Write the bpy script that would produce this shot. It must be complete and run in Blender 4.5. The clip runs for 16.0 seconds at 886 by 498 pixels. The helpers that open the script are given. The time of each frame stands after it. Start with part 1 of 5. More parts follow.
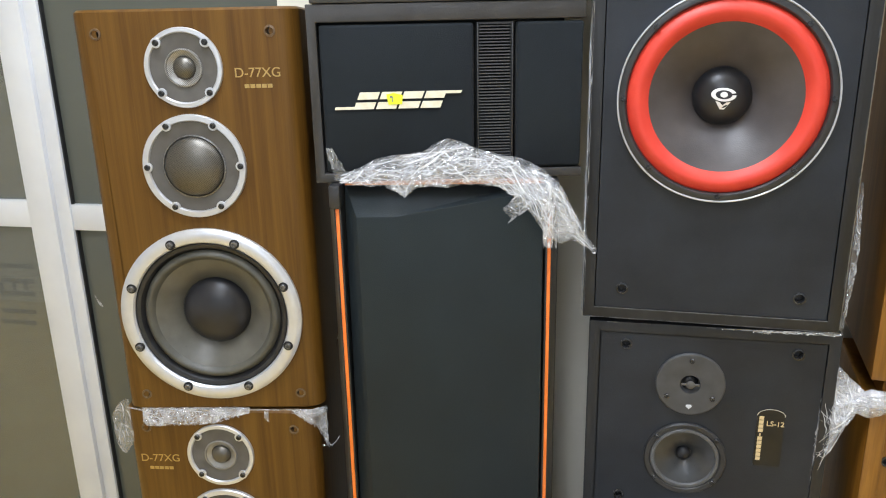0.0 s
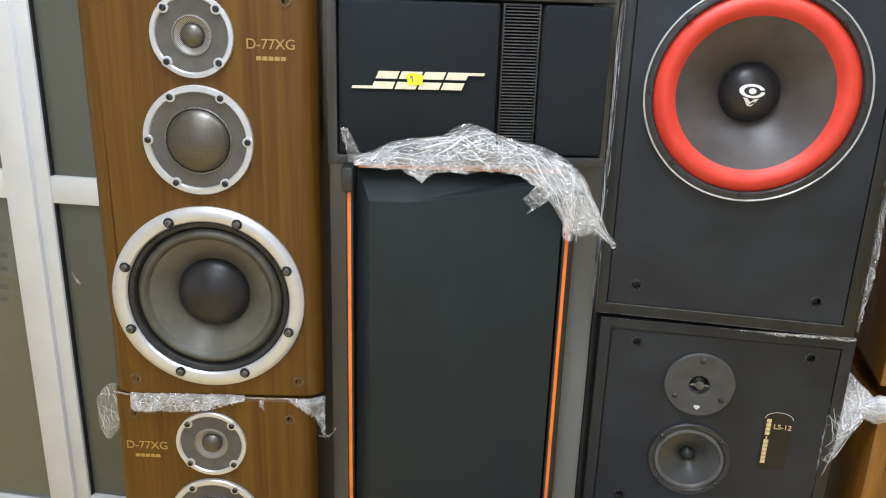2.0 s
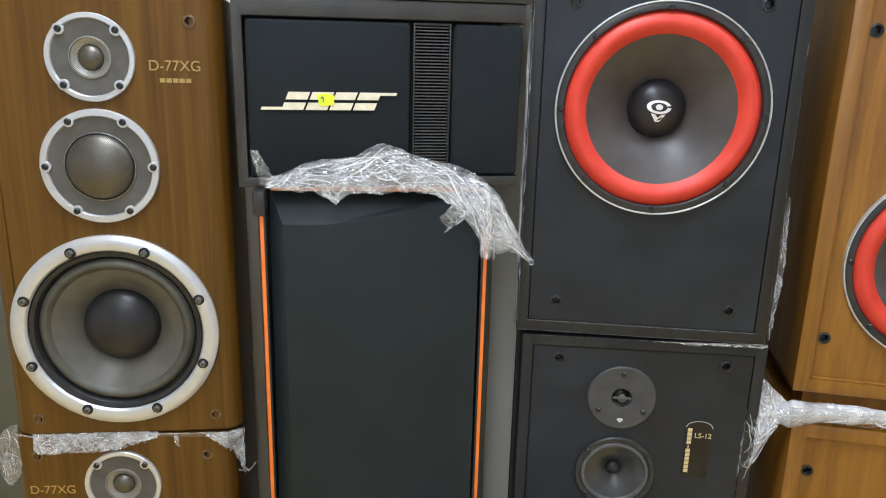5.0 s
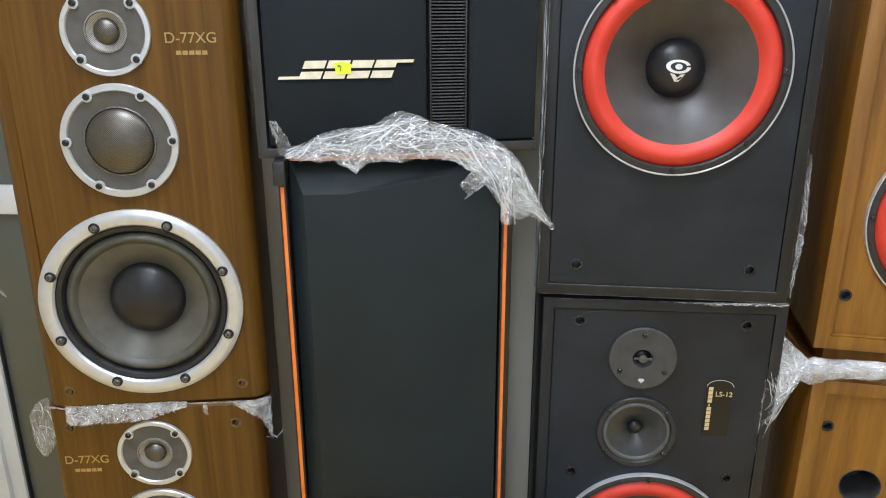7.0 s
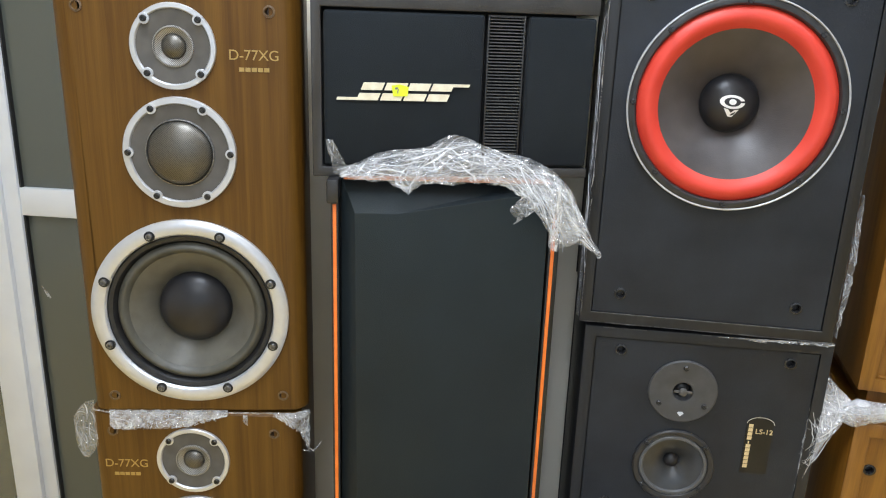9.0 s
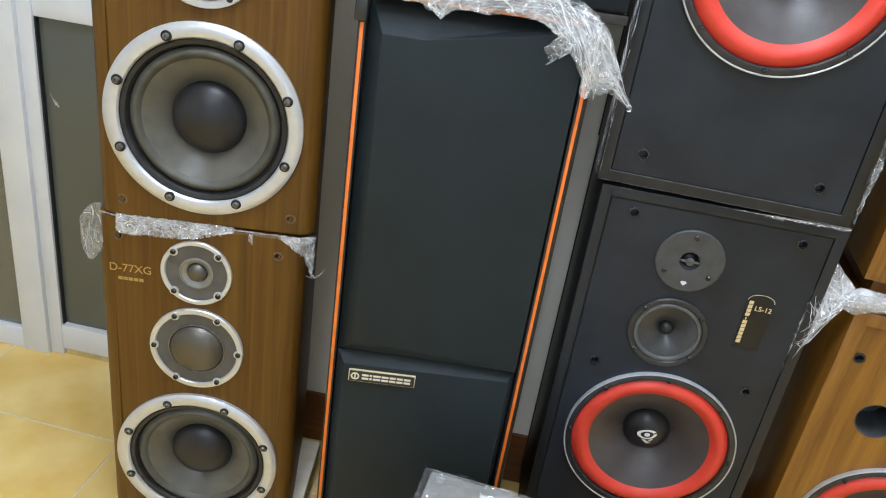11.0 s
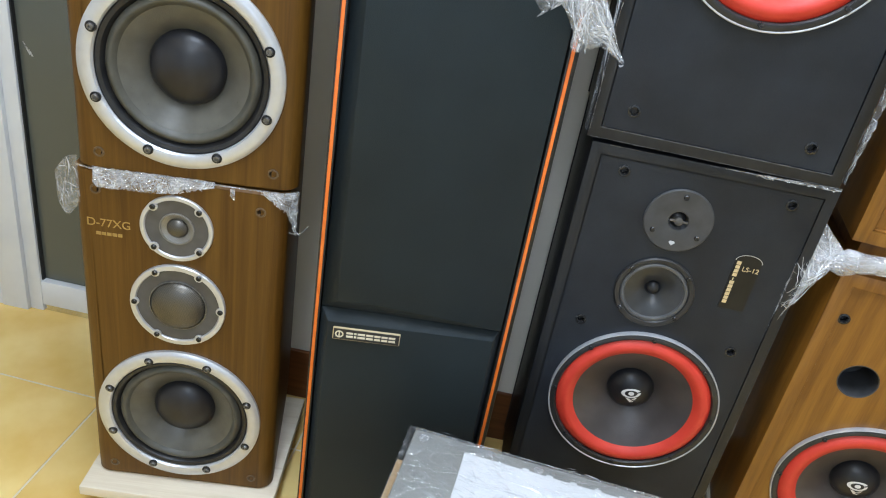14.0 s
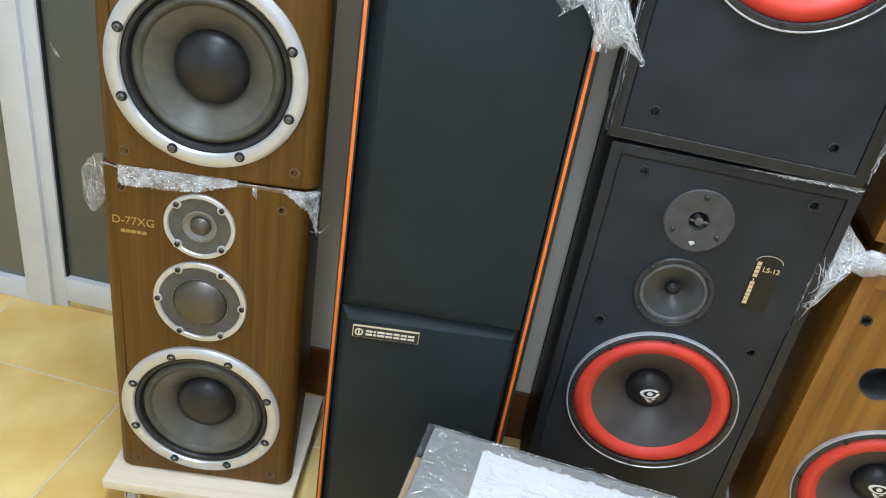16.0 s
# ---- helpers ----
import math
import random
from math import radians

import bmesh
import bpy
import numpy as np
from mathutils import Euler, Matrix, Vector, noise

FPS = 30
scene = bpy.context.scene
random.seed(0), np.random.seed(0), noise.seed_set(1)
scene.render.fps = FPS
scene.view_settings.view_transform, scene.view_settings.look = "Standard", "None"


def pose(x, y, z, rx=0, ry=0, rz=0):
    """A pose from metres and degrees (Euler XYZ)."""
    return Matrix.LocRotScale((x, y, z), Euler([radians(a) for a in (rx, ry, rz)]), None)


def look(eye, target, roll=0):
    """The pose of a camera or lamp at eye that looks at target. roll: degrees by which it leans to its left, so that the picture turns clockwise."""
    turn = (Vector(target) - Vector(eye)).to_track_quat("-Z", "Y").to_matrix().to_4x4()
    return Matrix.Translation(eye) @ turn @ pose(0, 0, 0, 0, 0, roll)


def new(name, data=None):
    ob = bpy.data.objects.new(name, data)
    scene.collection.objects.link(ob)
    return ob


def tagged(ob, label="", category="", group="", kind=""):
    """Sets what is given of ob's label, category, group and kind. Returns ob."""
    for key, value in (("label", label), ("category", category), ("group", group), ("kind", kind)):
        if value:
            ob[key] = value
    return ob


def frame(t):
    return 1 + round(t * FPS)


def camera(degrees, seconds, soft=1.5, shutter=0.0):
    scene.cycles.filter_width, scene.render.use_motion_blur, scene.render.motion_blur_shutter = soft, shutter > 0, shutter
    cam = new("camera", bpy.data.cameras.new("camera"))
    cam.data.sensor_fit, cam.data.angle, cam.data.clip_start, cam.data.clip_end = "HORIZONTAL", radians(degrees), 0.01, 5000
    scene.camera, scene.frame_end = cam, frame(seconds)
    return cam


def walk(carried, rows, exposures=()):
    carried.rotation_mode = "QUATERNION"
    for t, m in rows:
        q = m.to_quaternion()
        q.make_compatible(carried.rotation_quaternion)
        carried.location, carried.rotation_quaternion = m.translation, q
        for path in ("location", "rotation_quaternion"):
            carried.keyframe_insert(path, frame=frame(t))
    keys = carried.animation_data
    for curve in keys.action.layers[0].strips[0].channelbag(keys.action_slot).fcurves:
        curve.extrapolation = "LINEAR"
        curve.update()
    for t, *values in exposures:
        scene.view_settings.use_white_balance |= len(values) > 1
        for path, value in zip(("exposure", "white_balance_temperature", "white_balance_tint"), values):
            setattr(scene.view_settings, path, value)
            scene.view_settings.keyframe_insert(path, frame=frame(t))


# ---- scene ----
EXPOSURES = [(0.0, -0.16, 6500, 10), (1.5, -0.16, 6500, 10), (2.5, -0.30, 6500, 10), (3.7, -0.36, 6450, 10), (5.8, -0.36, 6400, 9),
             (8.2, -0.34, 6400, 9), (10.4, -0.15, 6300, 9), (11.0, -0.23, 6200, 8), (12.0, -0.19, 5980, 7), (14.0, -0.23, 5980, 7), (16.0, -0.19, 5980, 7)]
cam = camera(61.2, 16.0, soft=1.1)
PATH = [
    (0, (0.022, 0.015, 1.445), (0.107, 1.931, 0.879), -1.2),
    (0.5, (-0.042, 0.065, 1.423), (0.144, 1.973, 0.852), 2.5),
    (1, (-0.034, 0.08, 1.43), (0.157, 1.98, 0.837), 2.6),
    (1.5, (-0.05, 0.069, 1.426), (0.128, 1.963, 0.808), 2.0),
    (2, (-0.054, 0.063, 1.432), (0.125, 1.965, 0.837), 1.8),
    (2.5, (-0.047, 0.079, 1.436), (0.198, 1.984, 0.879), 1.8),
    (3, (-0.049, 0.073, 1.445), (0.266, 1.975, 0.912), 2.0),
    (3.5, (-0.033, 0.073, 1.439), (0.323, 1.972, 0.923), 2.1),
    (3.7, (-0.023, 0.063, 1.434), (0.328, 1.965, 0.925), 2.0),
    (5.8, (-0.038, 0.078, 1.426), (0.315, 1.958, 0.842), 1.0),
    (6, (-0.049, 0.074, 1.434), (0.296, 1.95, 0.832), 0.7),
    (6.5, (-0.046, 0.074, 1.432), (0.28, 1.946, 0.806), 0.0),
    (7, (-0.045, 0.074, 1.431), (0.28, 1.945, 0.806), -0.1),
    (7.5, (-0.042, 0.071, 1.431), (0.272, 1.95, 0.823), 0.3),
    (8, (-0.05, 0.074, 1.439), (0.244, 1.965, 0.857), 1.0),
    (8.2, (-0.058, 0.071, 1.441), (0.226, 1.966, 0.868), 1.2),
    (10.3, (-0.1, 0.071, 1.402), (0.153, 1.937, 0.726), 5.6),
    (10.5, (-0.101, 0.07, 1.376), (0.157, 1.902, 0.618), 7.0),
    (11, (-0.099, 0.069, 1.361), (0.173, 1.851, 0.496), 8.8),
    (11.5, (-0.1, 0.075, 1.34), (0.19, 1.817, 0.4), 9.9),
    (12, (-0.101, 0.072, 1.334), (0.197, 1.792, 0.357), 10.5),
    (12.5, (-0.1, 0.068, 1.344), (0.204, 1.784, 0.361), 10.4),
    (13, (-0.097, 0.07, 1.348), (0.215, 1.791, 0.378), 10.2),
    (13.5, (-0.096, 0.077, 1.348), (0.221, 1.802, 0.386), 10.2),
    (14, (-0.097, 0.086, 1.349), (0.223, 1.814, 0.394), 10.1),
    (14.5, (-0.092, 0.094, 1.346), (0.225, 1.824, 0.394), 10.1),
    (15, (-0.091, 0.103, 1.349), (0.223, 1.832, 0.394), 10.1),
    (15.5, (-0.104, 0.09, 1.348), (0.195, 1.82, 0.389), 9.9),
    (16, (-0.102, 0.079, 1.349), (0.173, 1.811, 0.389), 9.7),
]
walk(cam, [(t, look(eye, target, roll)) for t, eye, target, roll in PATH], EXPOSURES)

# ---- light ----
world = bpy.data.worlds.new("room_world")
scene.world = world
world.use_nodes = True
world.node_tree.nodes["Background"].inputs[0].default_value = (0.85, 0.92, 1.0, 1)
world.node_tree.nodes["Background"].inputs[1].default_value = 0.25

LAMP_POWER = 48.0
FILL_POWER = 26.0
# Added soft fill from behind the camera; no window is seen there.
fill_lamp = bpy.data.lights.new("front_fill", "AREA")
fill_lamp.shape, fill_lamp.size, fill_lamp.size_y, fill_lamp.energy = "RECTANGLE", 3.7, 2.0, FILL_POWER
fill_lamp.color = (0.78, 0.91, 1.04)
new("front_fill", fill_lamp).matrix_world = pose(-0.3, -3.18, 1.55, 90, 0, 0)



# ---- materials ----
def nodes_of(name):
    m = bpy.data.materials.new(name)
    m.use_nodes = True
    t = m.node_tree
    return m, t, t.nodes["Principled BSDF"]


def surface(name, dark, light, scale=20.0, stretch=(1, 1, 1), rough=0.5, metal=0.0, bump=0.0, bump_scale=200.0,
            rough_vary=0.12, detail=6.0, coat=0.0, spec=0.5, per_piece=0.0):
    """Two-scale mottled surface: broad colour variation, fine relief, uneven gloss."""
    m, t, p = nodes_of(name)
    n, l = t.nodes, t.links
    tc = n.new("ShaderNodeTexCoord")
    mp = n.new("ShaderNodeMapping")
    mp.inputs["Scale"].default_value = stretch
    l.new(tc.outputs["Object"], mp.inputs["Vector"])
    big = n.new("ShaderNodeTexNoise")
    big.inputs["Scale"].default_value, big.inputs["Detail"].default_value = scale, detail
    l.new(mp.outputs["Vector"], big.inputs["Vector"])
    ramp = n.new("ShaderNodeValToRGB")
    ramp.color_ramp.elements[0].position, ramp.color_ramp.elements[1].position = 0.32, 0.68
    ramp.color_ramp.elements[0].color, ramp.color_ramp.elements[1].color = (*dark, 1), (*light, 1)
    l.new(big.outputs["Fac"], ramp.inputs["Fac"])
    colour = ramp.outputs["Color"]
    if per_piece:
        info = n.new("ShaderNodeObjectInfo")
        hsv = n.new("ShaderNodeHueSaturation")
        rng = n.new("ShaderNodeMapRange")
        rng.inputs["To Min"].default_value, rng.inputs["To Max"].default_value = 1 - per_piece, 1 + per_piece
        l.new(info.outputs["Random"], rng.inputs["Value"])
        l.new(rng.outputs["Result"], hsv.inputs["Value"])
        l.new(colour, hsv.inputs["Color"])
        colour = hsv.outputs["Color"]
    l.new(colour, p.inputs["Base Color"])
    fine = n.new("ShaderNodeTexNoise")
    fine.inputs["Scale"].default_value, fine.inputs["Detail"].default_value = bump_scale, 3
    l.new(mp.outputs["Vector"], fine.inputs["Vector"])
    rr = n.new("ShaderNodeMapRange")
    rr.inputs["To Min"].default_value, rr.inputs["To Max"].default_value = max(0.02, rough - rough_vary), min(1, rough + rough_vary)
    l.new(fine.outputs["Fac"], rr.inputs["Value"])
    l.new(rr.outputs["Result"], p.inputs["Roughness"])
    p.inputs["Metallic"].default_value = metal
    p.inputs["Specular IOR Level"].default_value = spec
    p.inputs["Coat Weight"].default_value = coat
    p.inputs["Coat Roughness"].default_value = 0.12
    if bump:
        b = n.new("ShaderNodeBump")
        b.inputs["Strength"].default_value, b.inputs["Distance"].default_value = bump, 0.002
        l.new(fine.outputs["Fac"], b.inputs["Height"])
        l.new(b.outputs["Normal"], p.inputs["Normal"])
    return m


def wood(name, dark, mid, light, rough=0.4, grain=(26, 26, 0.9), coat=0.0, spec=0.5):
    """Veneer with upright grain: long streaks, fine pores and slow tone shifts."""
    m, t, p = nodes_of(name)
    n, l = t.nodes, t.links
    tc = n.new("ShaderNodeTexCoord")
    mp = n.new("ShaderNodeMapping")
    mp.inputs["Scale"].default_value = grain
    l.new(tc.outputs["Object"], mp.inputs["Vector"])
    a = n.new("ShaderNodeTexNoise")
    a.inputs["Scale"].default_value, a.inputs["Detail"].default_value, a.inputs["Distortion"].default_value = 1.6, 5, 0.9
    l.new(mp.outputs["Vector"], a.inputs["Vector"])
    mp2 = n.new("ShaderNodeMapping")
    mp2.inputs["Scale"].default_value = (grain[0] * 14, grain[1] * 14, grain[2] * 9)
    l.new(tc.outputs["Object"], mp2.inputs["Vector"])
    b = n.new("ShaderNodeTexNoise")
    b.inputs["Scale"].default_value, b.inputs["Detail"].default_value = 1.5, 4
    l.new(mp2.outputs["Vector"], b.inputs["Vector"])
    mix = n.new("ShaderNodeMath")
    mix.operation = "MULTIPLY_ADD"
    mix.inputs[1].default_value = 0.28
    l.new(b.outputs["Fac"], mix.inputs[0])
    sc = n.new("ShaderNodeMath")
    sc.operation = "MULTIPLY"
    sc.inputs[1].default_value = 0.75
    l.new(a.outputs["Fac"], sc.inputs[0])
    l.new(sc.outputs[0], mix.inputs[2])
    ramp = n.new("ShaderNodeValToRGB")
    e = ramp.color_ramp.elements
    e[0].position, e[1].position = 0.34, 0.68
    e[0].color, e[1].color = (*dark, 1), (*light, 1)
    c = e.new(0.5)
    c.color = (*mid, 1)
    l.new(mix.outputs[0], ramp.inputs["Fac"])
    l.new(ramp.outputs["Color"], p.inputs["Base Color"])
    rr = n.new("ShaderNodeMapRange")
    rr.inputs["To Min"].default_value, rr.inputs["To Max"].default_value = rough - 0.08, rough + 0.12
    l.new(b.outputs["Fac"], rr.inputs["Value"])
    l.new(rr.outputs["Result"], p.inputs["Roughness"])
    p.inputs["Specular IOR Level"].default_value = spec
    bp = n.new("ShaderNodeBump")
    bp.inputs["Strength"].default_value, bp.inputs["Distance"].default_value = 0.12, 0.0006
    l.new(b.outputs["Fac"], bp.inputs["Height"])
    l.new(bp.outputs["Normal"], p.inputs["Normal"])
    p.inputs["Coat Weight"].default_value = coat
    return m


def cloth(name, dark, light, pitch=900.0, rough=0.9, spec=0.22):
    """Stretched grille cloth or woven mesh: a fine weave with slow fading."""
    m, t, p = nodes_of(name)
    n, l = t.nodes, t.links
    tc = n.new("ShaderNodeTexCoord")
    big = n.new("ShaderNodeTexNoise")
    big.inputs["Scale"].default_value, big.inputs["Detail"].default_value = 5, 4
    l.new(tc.outputs["Object"], big.inputs["Vector"])
    ramp = n.new("ShaderNodeValToRGB")
    ramp.color_ramp.elements[0].color, ramp.color_ramp.elements[1].color = (*dark, 1), (*light, 1)
    ramp.color_ramp.elements[0].position, ramp.color_ramp.elements[1].position = 0.3, 0.7
    l.new(big.outputs["Fac"], ramp.inputs["Fac"])
    l.new(ramp.outputs["Color"], p.inputs["Base Color"])
    v = n.new("ShaderNodeTexVoronoi")
    v.inputs["Scale"].default_value = pitch
    l.new(tc.outputs["Object"], v.inputs["Vector"])
    b = n.new("ShaderNodeBump")
    b.inputs["Strength"].default_value, b.inputs["Distance"].default_value = 0.5, 0.0006
    l.new(v.outputs["Distance"], b.inputs["Height"])
    l.new(b.outputs["Normal"], p.inputs["Normal"])
    p.inputs["Roughness"].default_value = rough
    p.inputs["Specular IOR Level"].default_value = spec
    p.inputs["Sheen Weight"].default_value = 0.04
    return m


def dome_mesh(name, wire, gap, pitch, metal=0.75, rough=0.42):
    """Woven metal gauze over a driver: two sets of fine wires that cross."""
    m, t, p = nodes_of(name)
    n, l = t.nodes, t.links
    tc = n.new("ShaderNodeTexCoord")
    waves = []
    for turn in (45, -45):
        mp = n.new("ShaderNodeMapping")
        mp.inputs["Rotation"].default_value = (0, radians(turn), 0)
        l.new(tc.outputs["Object"], mp.inputs["Vector"])
        w = n.new("ShaderNodeTexWave")
        w.bands_direction = "X"
        w.inputs["Scale"].default_value = pitch
        l.new(mp.outputs["Vector"], w.inputs["Vector"])
        waves.append(w)
    mxv = n.new("ShaderNodeMath")
    mxv.operation = "MAXIMUM"
    l.new(waves[0].outputs["Fac"], mxv.inputs[0])
    l.new(waves[1].outputs["Fac"], mxv.inputs[1])
    ramp = n.new("ShaderNodeValToRGB")
    ramp.color_ramp.elements[0].position, ramp.color_ramp.elements[1].position = 0.35, 0.85
    ramp.color_ramp.elements[0].color, ramp.color_ramp.elements[1].color = (*gap, 1), (*wire, 1)
    l.new(mxv.outputs[0], ramp.inputs["Fac"])
    l.new(ramp.outputs["Color"], p.inputs["Base Color"])
    p.inputs["Metallic"].default_value, p.inputs["Roughness"].default_value = metal, rough
    return m


def film(name, milk, tint=(0.90, 0.93, 0.97), crease=34.0, rough=0.14, gain=0.9, lean=0.45, gloss=0.10):
    """Crumpled clear stretch film: see-through, with milky patches, gloss, and long sharp creases whose glints are
    painted white.
    """
    m, t, p = nodes_of(name)
    n, l = t.nodes, t.links
    tc = n.new("ShaderNodeTexCoord")
    total = None
    for k, (sc, turn, power) in enumerate(((crease, lean, 7.0), (crease * 1.7, lean - 1.1, 9.0), (crease * 3.6, lean + 0.5, 6.0))):
        mp = n.new("ShaderNodeMapping")
        mp.inputs["Rotation"].default_value, mp.inputs["Scale"].default_value = (0.2 * k, turn, 0.1), (0.40, 1.0, 2.2)
        l.new(tc.outputs["Object"], mp.inputs["Vector"])
        v = n.new("ShaderNodeTexNoise")
        v.inputs["Scale"].default_value, v.inputs["Detail"].default_value, v.inputs["Distortion"].default_value = sc, 1.5, 0.8
        l.new(mp.outputs["Vector"], v.inputs["Vector"])
        # ridge: glint painted white where the noise crosses its middle
        d = n.new("ShaderNodeMath")
        d.operation = "SUBTRACT"
        d.inputs[1].default_value = 0.5
        l.new(v.outputs["Fac"], d.inputs[0])
        ab = n.new("ShaderNodeMath")
        ab.operation = "ABSOLUTE"
        l.new(d.outputs[0], ab.inputs[0])
        r = n.new("ShaderNodeMapRange")
        r.inputs["From Min"].default_value, r.inputs["From Max"].default_value = 0.0, 0.17 / power
        r.inputs["To Min"].default_value, r.inputs["To Max"].default_value = 1.0 if k < 2 else 0.6, 0.0
        l.new(ab.outputs[0], r.inputs["Value"])
        if total is None:
            total = r.outputs["Result"]
        else:
            s = n.new("ShaderNodeMath")
            s.operation = "MAXIMUM"
            l.new(total, s.inputs[0])
            l.new(r.outputs["Result"], s.inputs[1])
            total = s.outputs[0]
    patch = n.new("ShaderNodeTexNoise")
    patch.inputs["Scale"].default_value, patch.inputs["Detail"].default_value = crease * 0.9, 4
    l.new(tc.outputs["Object"], patch.inputs["Vector"])
    pr = n.new("ShaderNodeMapRange")
    pr.inputs["From Min"].default_value, pr.inputs["From Max"].default_value = 0.36, 0.66
    l.new(patch.outputs["Fac"], pr.inputs["Value"])
    cr = n.new("ShaderNodeMath")
    cr.operation = "MULTIPLY"
    l.new(total, cr.inputs[0])
    g = n.new("ShaderNodeMath")
    g.operation = "MULTIPLY_ADD"
    g.inputs[1].default_value, g.inputs[2].default_value = gain * 0.75, gain * 0.25
    l.new(pr.outputs["Result"], g.inputs[0])
    l.new(g.outputs[0], cr.inputs[1])
    ma = n.new("ShaderNodeMath")
    ma.operation = "MULTIPLY_ADD"
    ma.inputs[1].default_value, ma.inputs[2].default_value = milk, 0.03 + 0.3 * milk
    l.new(pr.outputs["Result"], ma.inputs[0])
    fac = n.new("ShaderNodeMath")
    fac.use_clamp = True
    l.new(cr.outputs[0], fac.inputs[0])
    l.new(ma.outputs[0], fac.inputs[1])
    p.inputs["Base Color"].default_value = (*tint, 1)
    p.inputs["Roughness"].default_value = rough
    p.inputs["Specular IOR Level"].default_value = 1.0
    bmp = n.new("ShaderNodeBump")
    bmp.inputs["Strength"].default_value, bmp.inputs["Distance"].default_value = 0.6, 0.004
    l.new(total, bmp.inputs["Height"])
    l.new(bmp.outputs["Normal"], p.inputs["Normal"])
    tr = n.new("ShaderNodeBsdfTransparent")
    mx = n.new("ShaderNodeMixShader")
    l.new(fac.outputs[0], mx.inputs["Fac"])
    l.new(tr.outputs[0], mx.inputs[1])
    l.new(p.outputs[0], mx.inputs[2])
    gl = n.new("ShaderNodeBsdfGlossy")
    gl.inputs["Roughness"].default_value = 0.12
    l.new(bmp.outputs["Normal"], gl.inputs["Normal"])
    mg = n.new("ShaderNodeMixShader")
    mg.inputs["Fac"].default_value = gloss
    l.new(mx.outputs[0], mg.inputs[1])
    l.new(gl.outputs[0], mg.inputs[2])
    l.new(mg.outputs[0], n["Material Output"].inputs["Surface"])
    return m


def pane_glass(name, tint, clear, rough):
    """Frosted or tinted pane: partly see-through, partly soft reflecting."""
    m, t, p = nodes_of(name)
    n, l = t.nodes, t.links
    tc = n.new("ShaderNodeTexCoord")
    s = n.new("ShaderNodeTexNoise")
    s.inputs["Scale"].default_value, s.inputs["Detail"].default_value = 3.0, 5
    l.new(tc.outputs["Object"], s.inputs["Vector"])
    rng = n.new("ShaderNodeMapRange")
    rng.inputs["To Min"].default_value, rng.inputs["To Max"].default_value = rough * 0.7, rough * 1.3
    l.new(s.outputs["Fac"], rng.inputs["Value"])
    l.new(rng.outputs["Result"], p.inputs["Roughness"])
    p.inputs["Base Color"].default_value = (*tint, 1)
    p.inputs["Specular IOR Level"].default_value = 0.8
    tr = n.new("ShaderNodeBsdfTransparent")
    tr.inputs[0].default_value = (0.8, 0.85, 0.82, 1)
    mx = n.new("ShaderNodeMixShader")
    mx.inputs["Fac"].default_value = 1 - clear
    l.new(tr.outputs[0], mx.inputs[1])
    l.new(p.outputs[0], mx.inputs[2])
    l.new(mx.outputs[0], n["Material Output"].inputs["Surface"])
    return m


WALNUT = wood("walnut_veneer", (0.078, 0.0335, 0.0042), (0.110, 0.050, 0.0064), (0.142, 0.069, 0.0100), 0.42, (42, 42, 1.1), spec=0.3)
HONEY = wood("honey_oak_veneer", (0.165, 0.065, 0.0075), (0.240, 0.102, 0.0125), (0.315, 0.140, 0.0190), 0.36, (22, 22, 1.6))
PALE_WOOD = wood("pale_painted_plywood", (0.66, 0.56, 0.41), (0.74, 0.65, 0.50), (0.80, 0.71, 0.57), 0.55, (0.9, 20, 20))
BROWN_BASE = wood("brown_skirting", (0.09, 0.028, 0.008), (0.14, 0.046, 0.013), (0.19, 0.066, 0.020), 0.35, (0.8, 30, 30))
SILVER = surface("brushed_silver", (0.59, 0.605, 0.64), (0.64, 0.655, 0.69), 60, rough=0.36, metal=0.6, bump=0.05, bump_scale=900)
CHROME = surface("bright_chrome", (0.62, 0.63, 0.65), (0.78, 0.79, 0.8), 60, rough=0.2, metal=1.0)
STEEL = surface("dark_screw_steel", (0.12, 0.12, 0.12), (0.28, 0.275, 0.265), 300, rough=0.35, metal=0.8)
SCREW_DARK = surface("blackened_screw_steel", (0.03, 0.03, 0.03), (0.09, 0.088, 0.085), 300, rough=0.35, metal=0.8)
GREY_FACE = surface("grey_driver_face", (0.078, 0.073, 0.067), (0.105, 0.099, 0.091), 40, rough=0.55, bump=0.08, bump_scale=700)
RUBBER = surface("black_rubber", (0.008, 0.008, 0.009), (0.02, 0.02, 0.021), 60, rough=0.45)
SURROUND = surface("olive_grey_surround", (0.055, 0.053, 0.042), (0.085, 0.082, 0.066), 30, rough=0.5, bump=0.05)
CONE = surface("grey_cone", (0.075, 0.072, 0.06), (0.115, 0.11, 0.093), 25, rough=0.33, bump=0.1, bump_scale=400)
CAP = surface("black_dust_cap", (0.011, 0.011, 0.013), (0.022, 0.022, 0.026), 25, rough=0.37, spec=0.45, bump=0.04, bump_scale=500)
GAUZE = dome_mesh("bronze_gauze", (0.175, 0.163, 0.142), (0.045, 0.042, 0.037), 170, 0.80, 0.42)
GAUZE_LIGHT = dome_mesh("steel_gauze", (0.40, 0.39, 0.37), (0.08, 0.077, 0.07), 150, 0.6)
SOCKET = surface("brown_socket", (0.09, 0.055, 0.028), (0.15, 0.095, 0.05), 200, rough=0.35)
SOCKET_GREY = surface("dark_grey_socket", (0.014, 0.014, 0.015), (0.03, 0.03, 0.032), 200, rough=0.26)
HOLE = surface("black_hole", (0.004, 0.004, 0.004), (0.008, 0.008, 0.008), 50, rough=0.9)
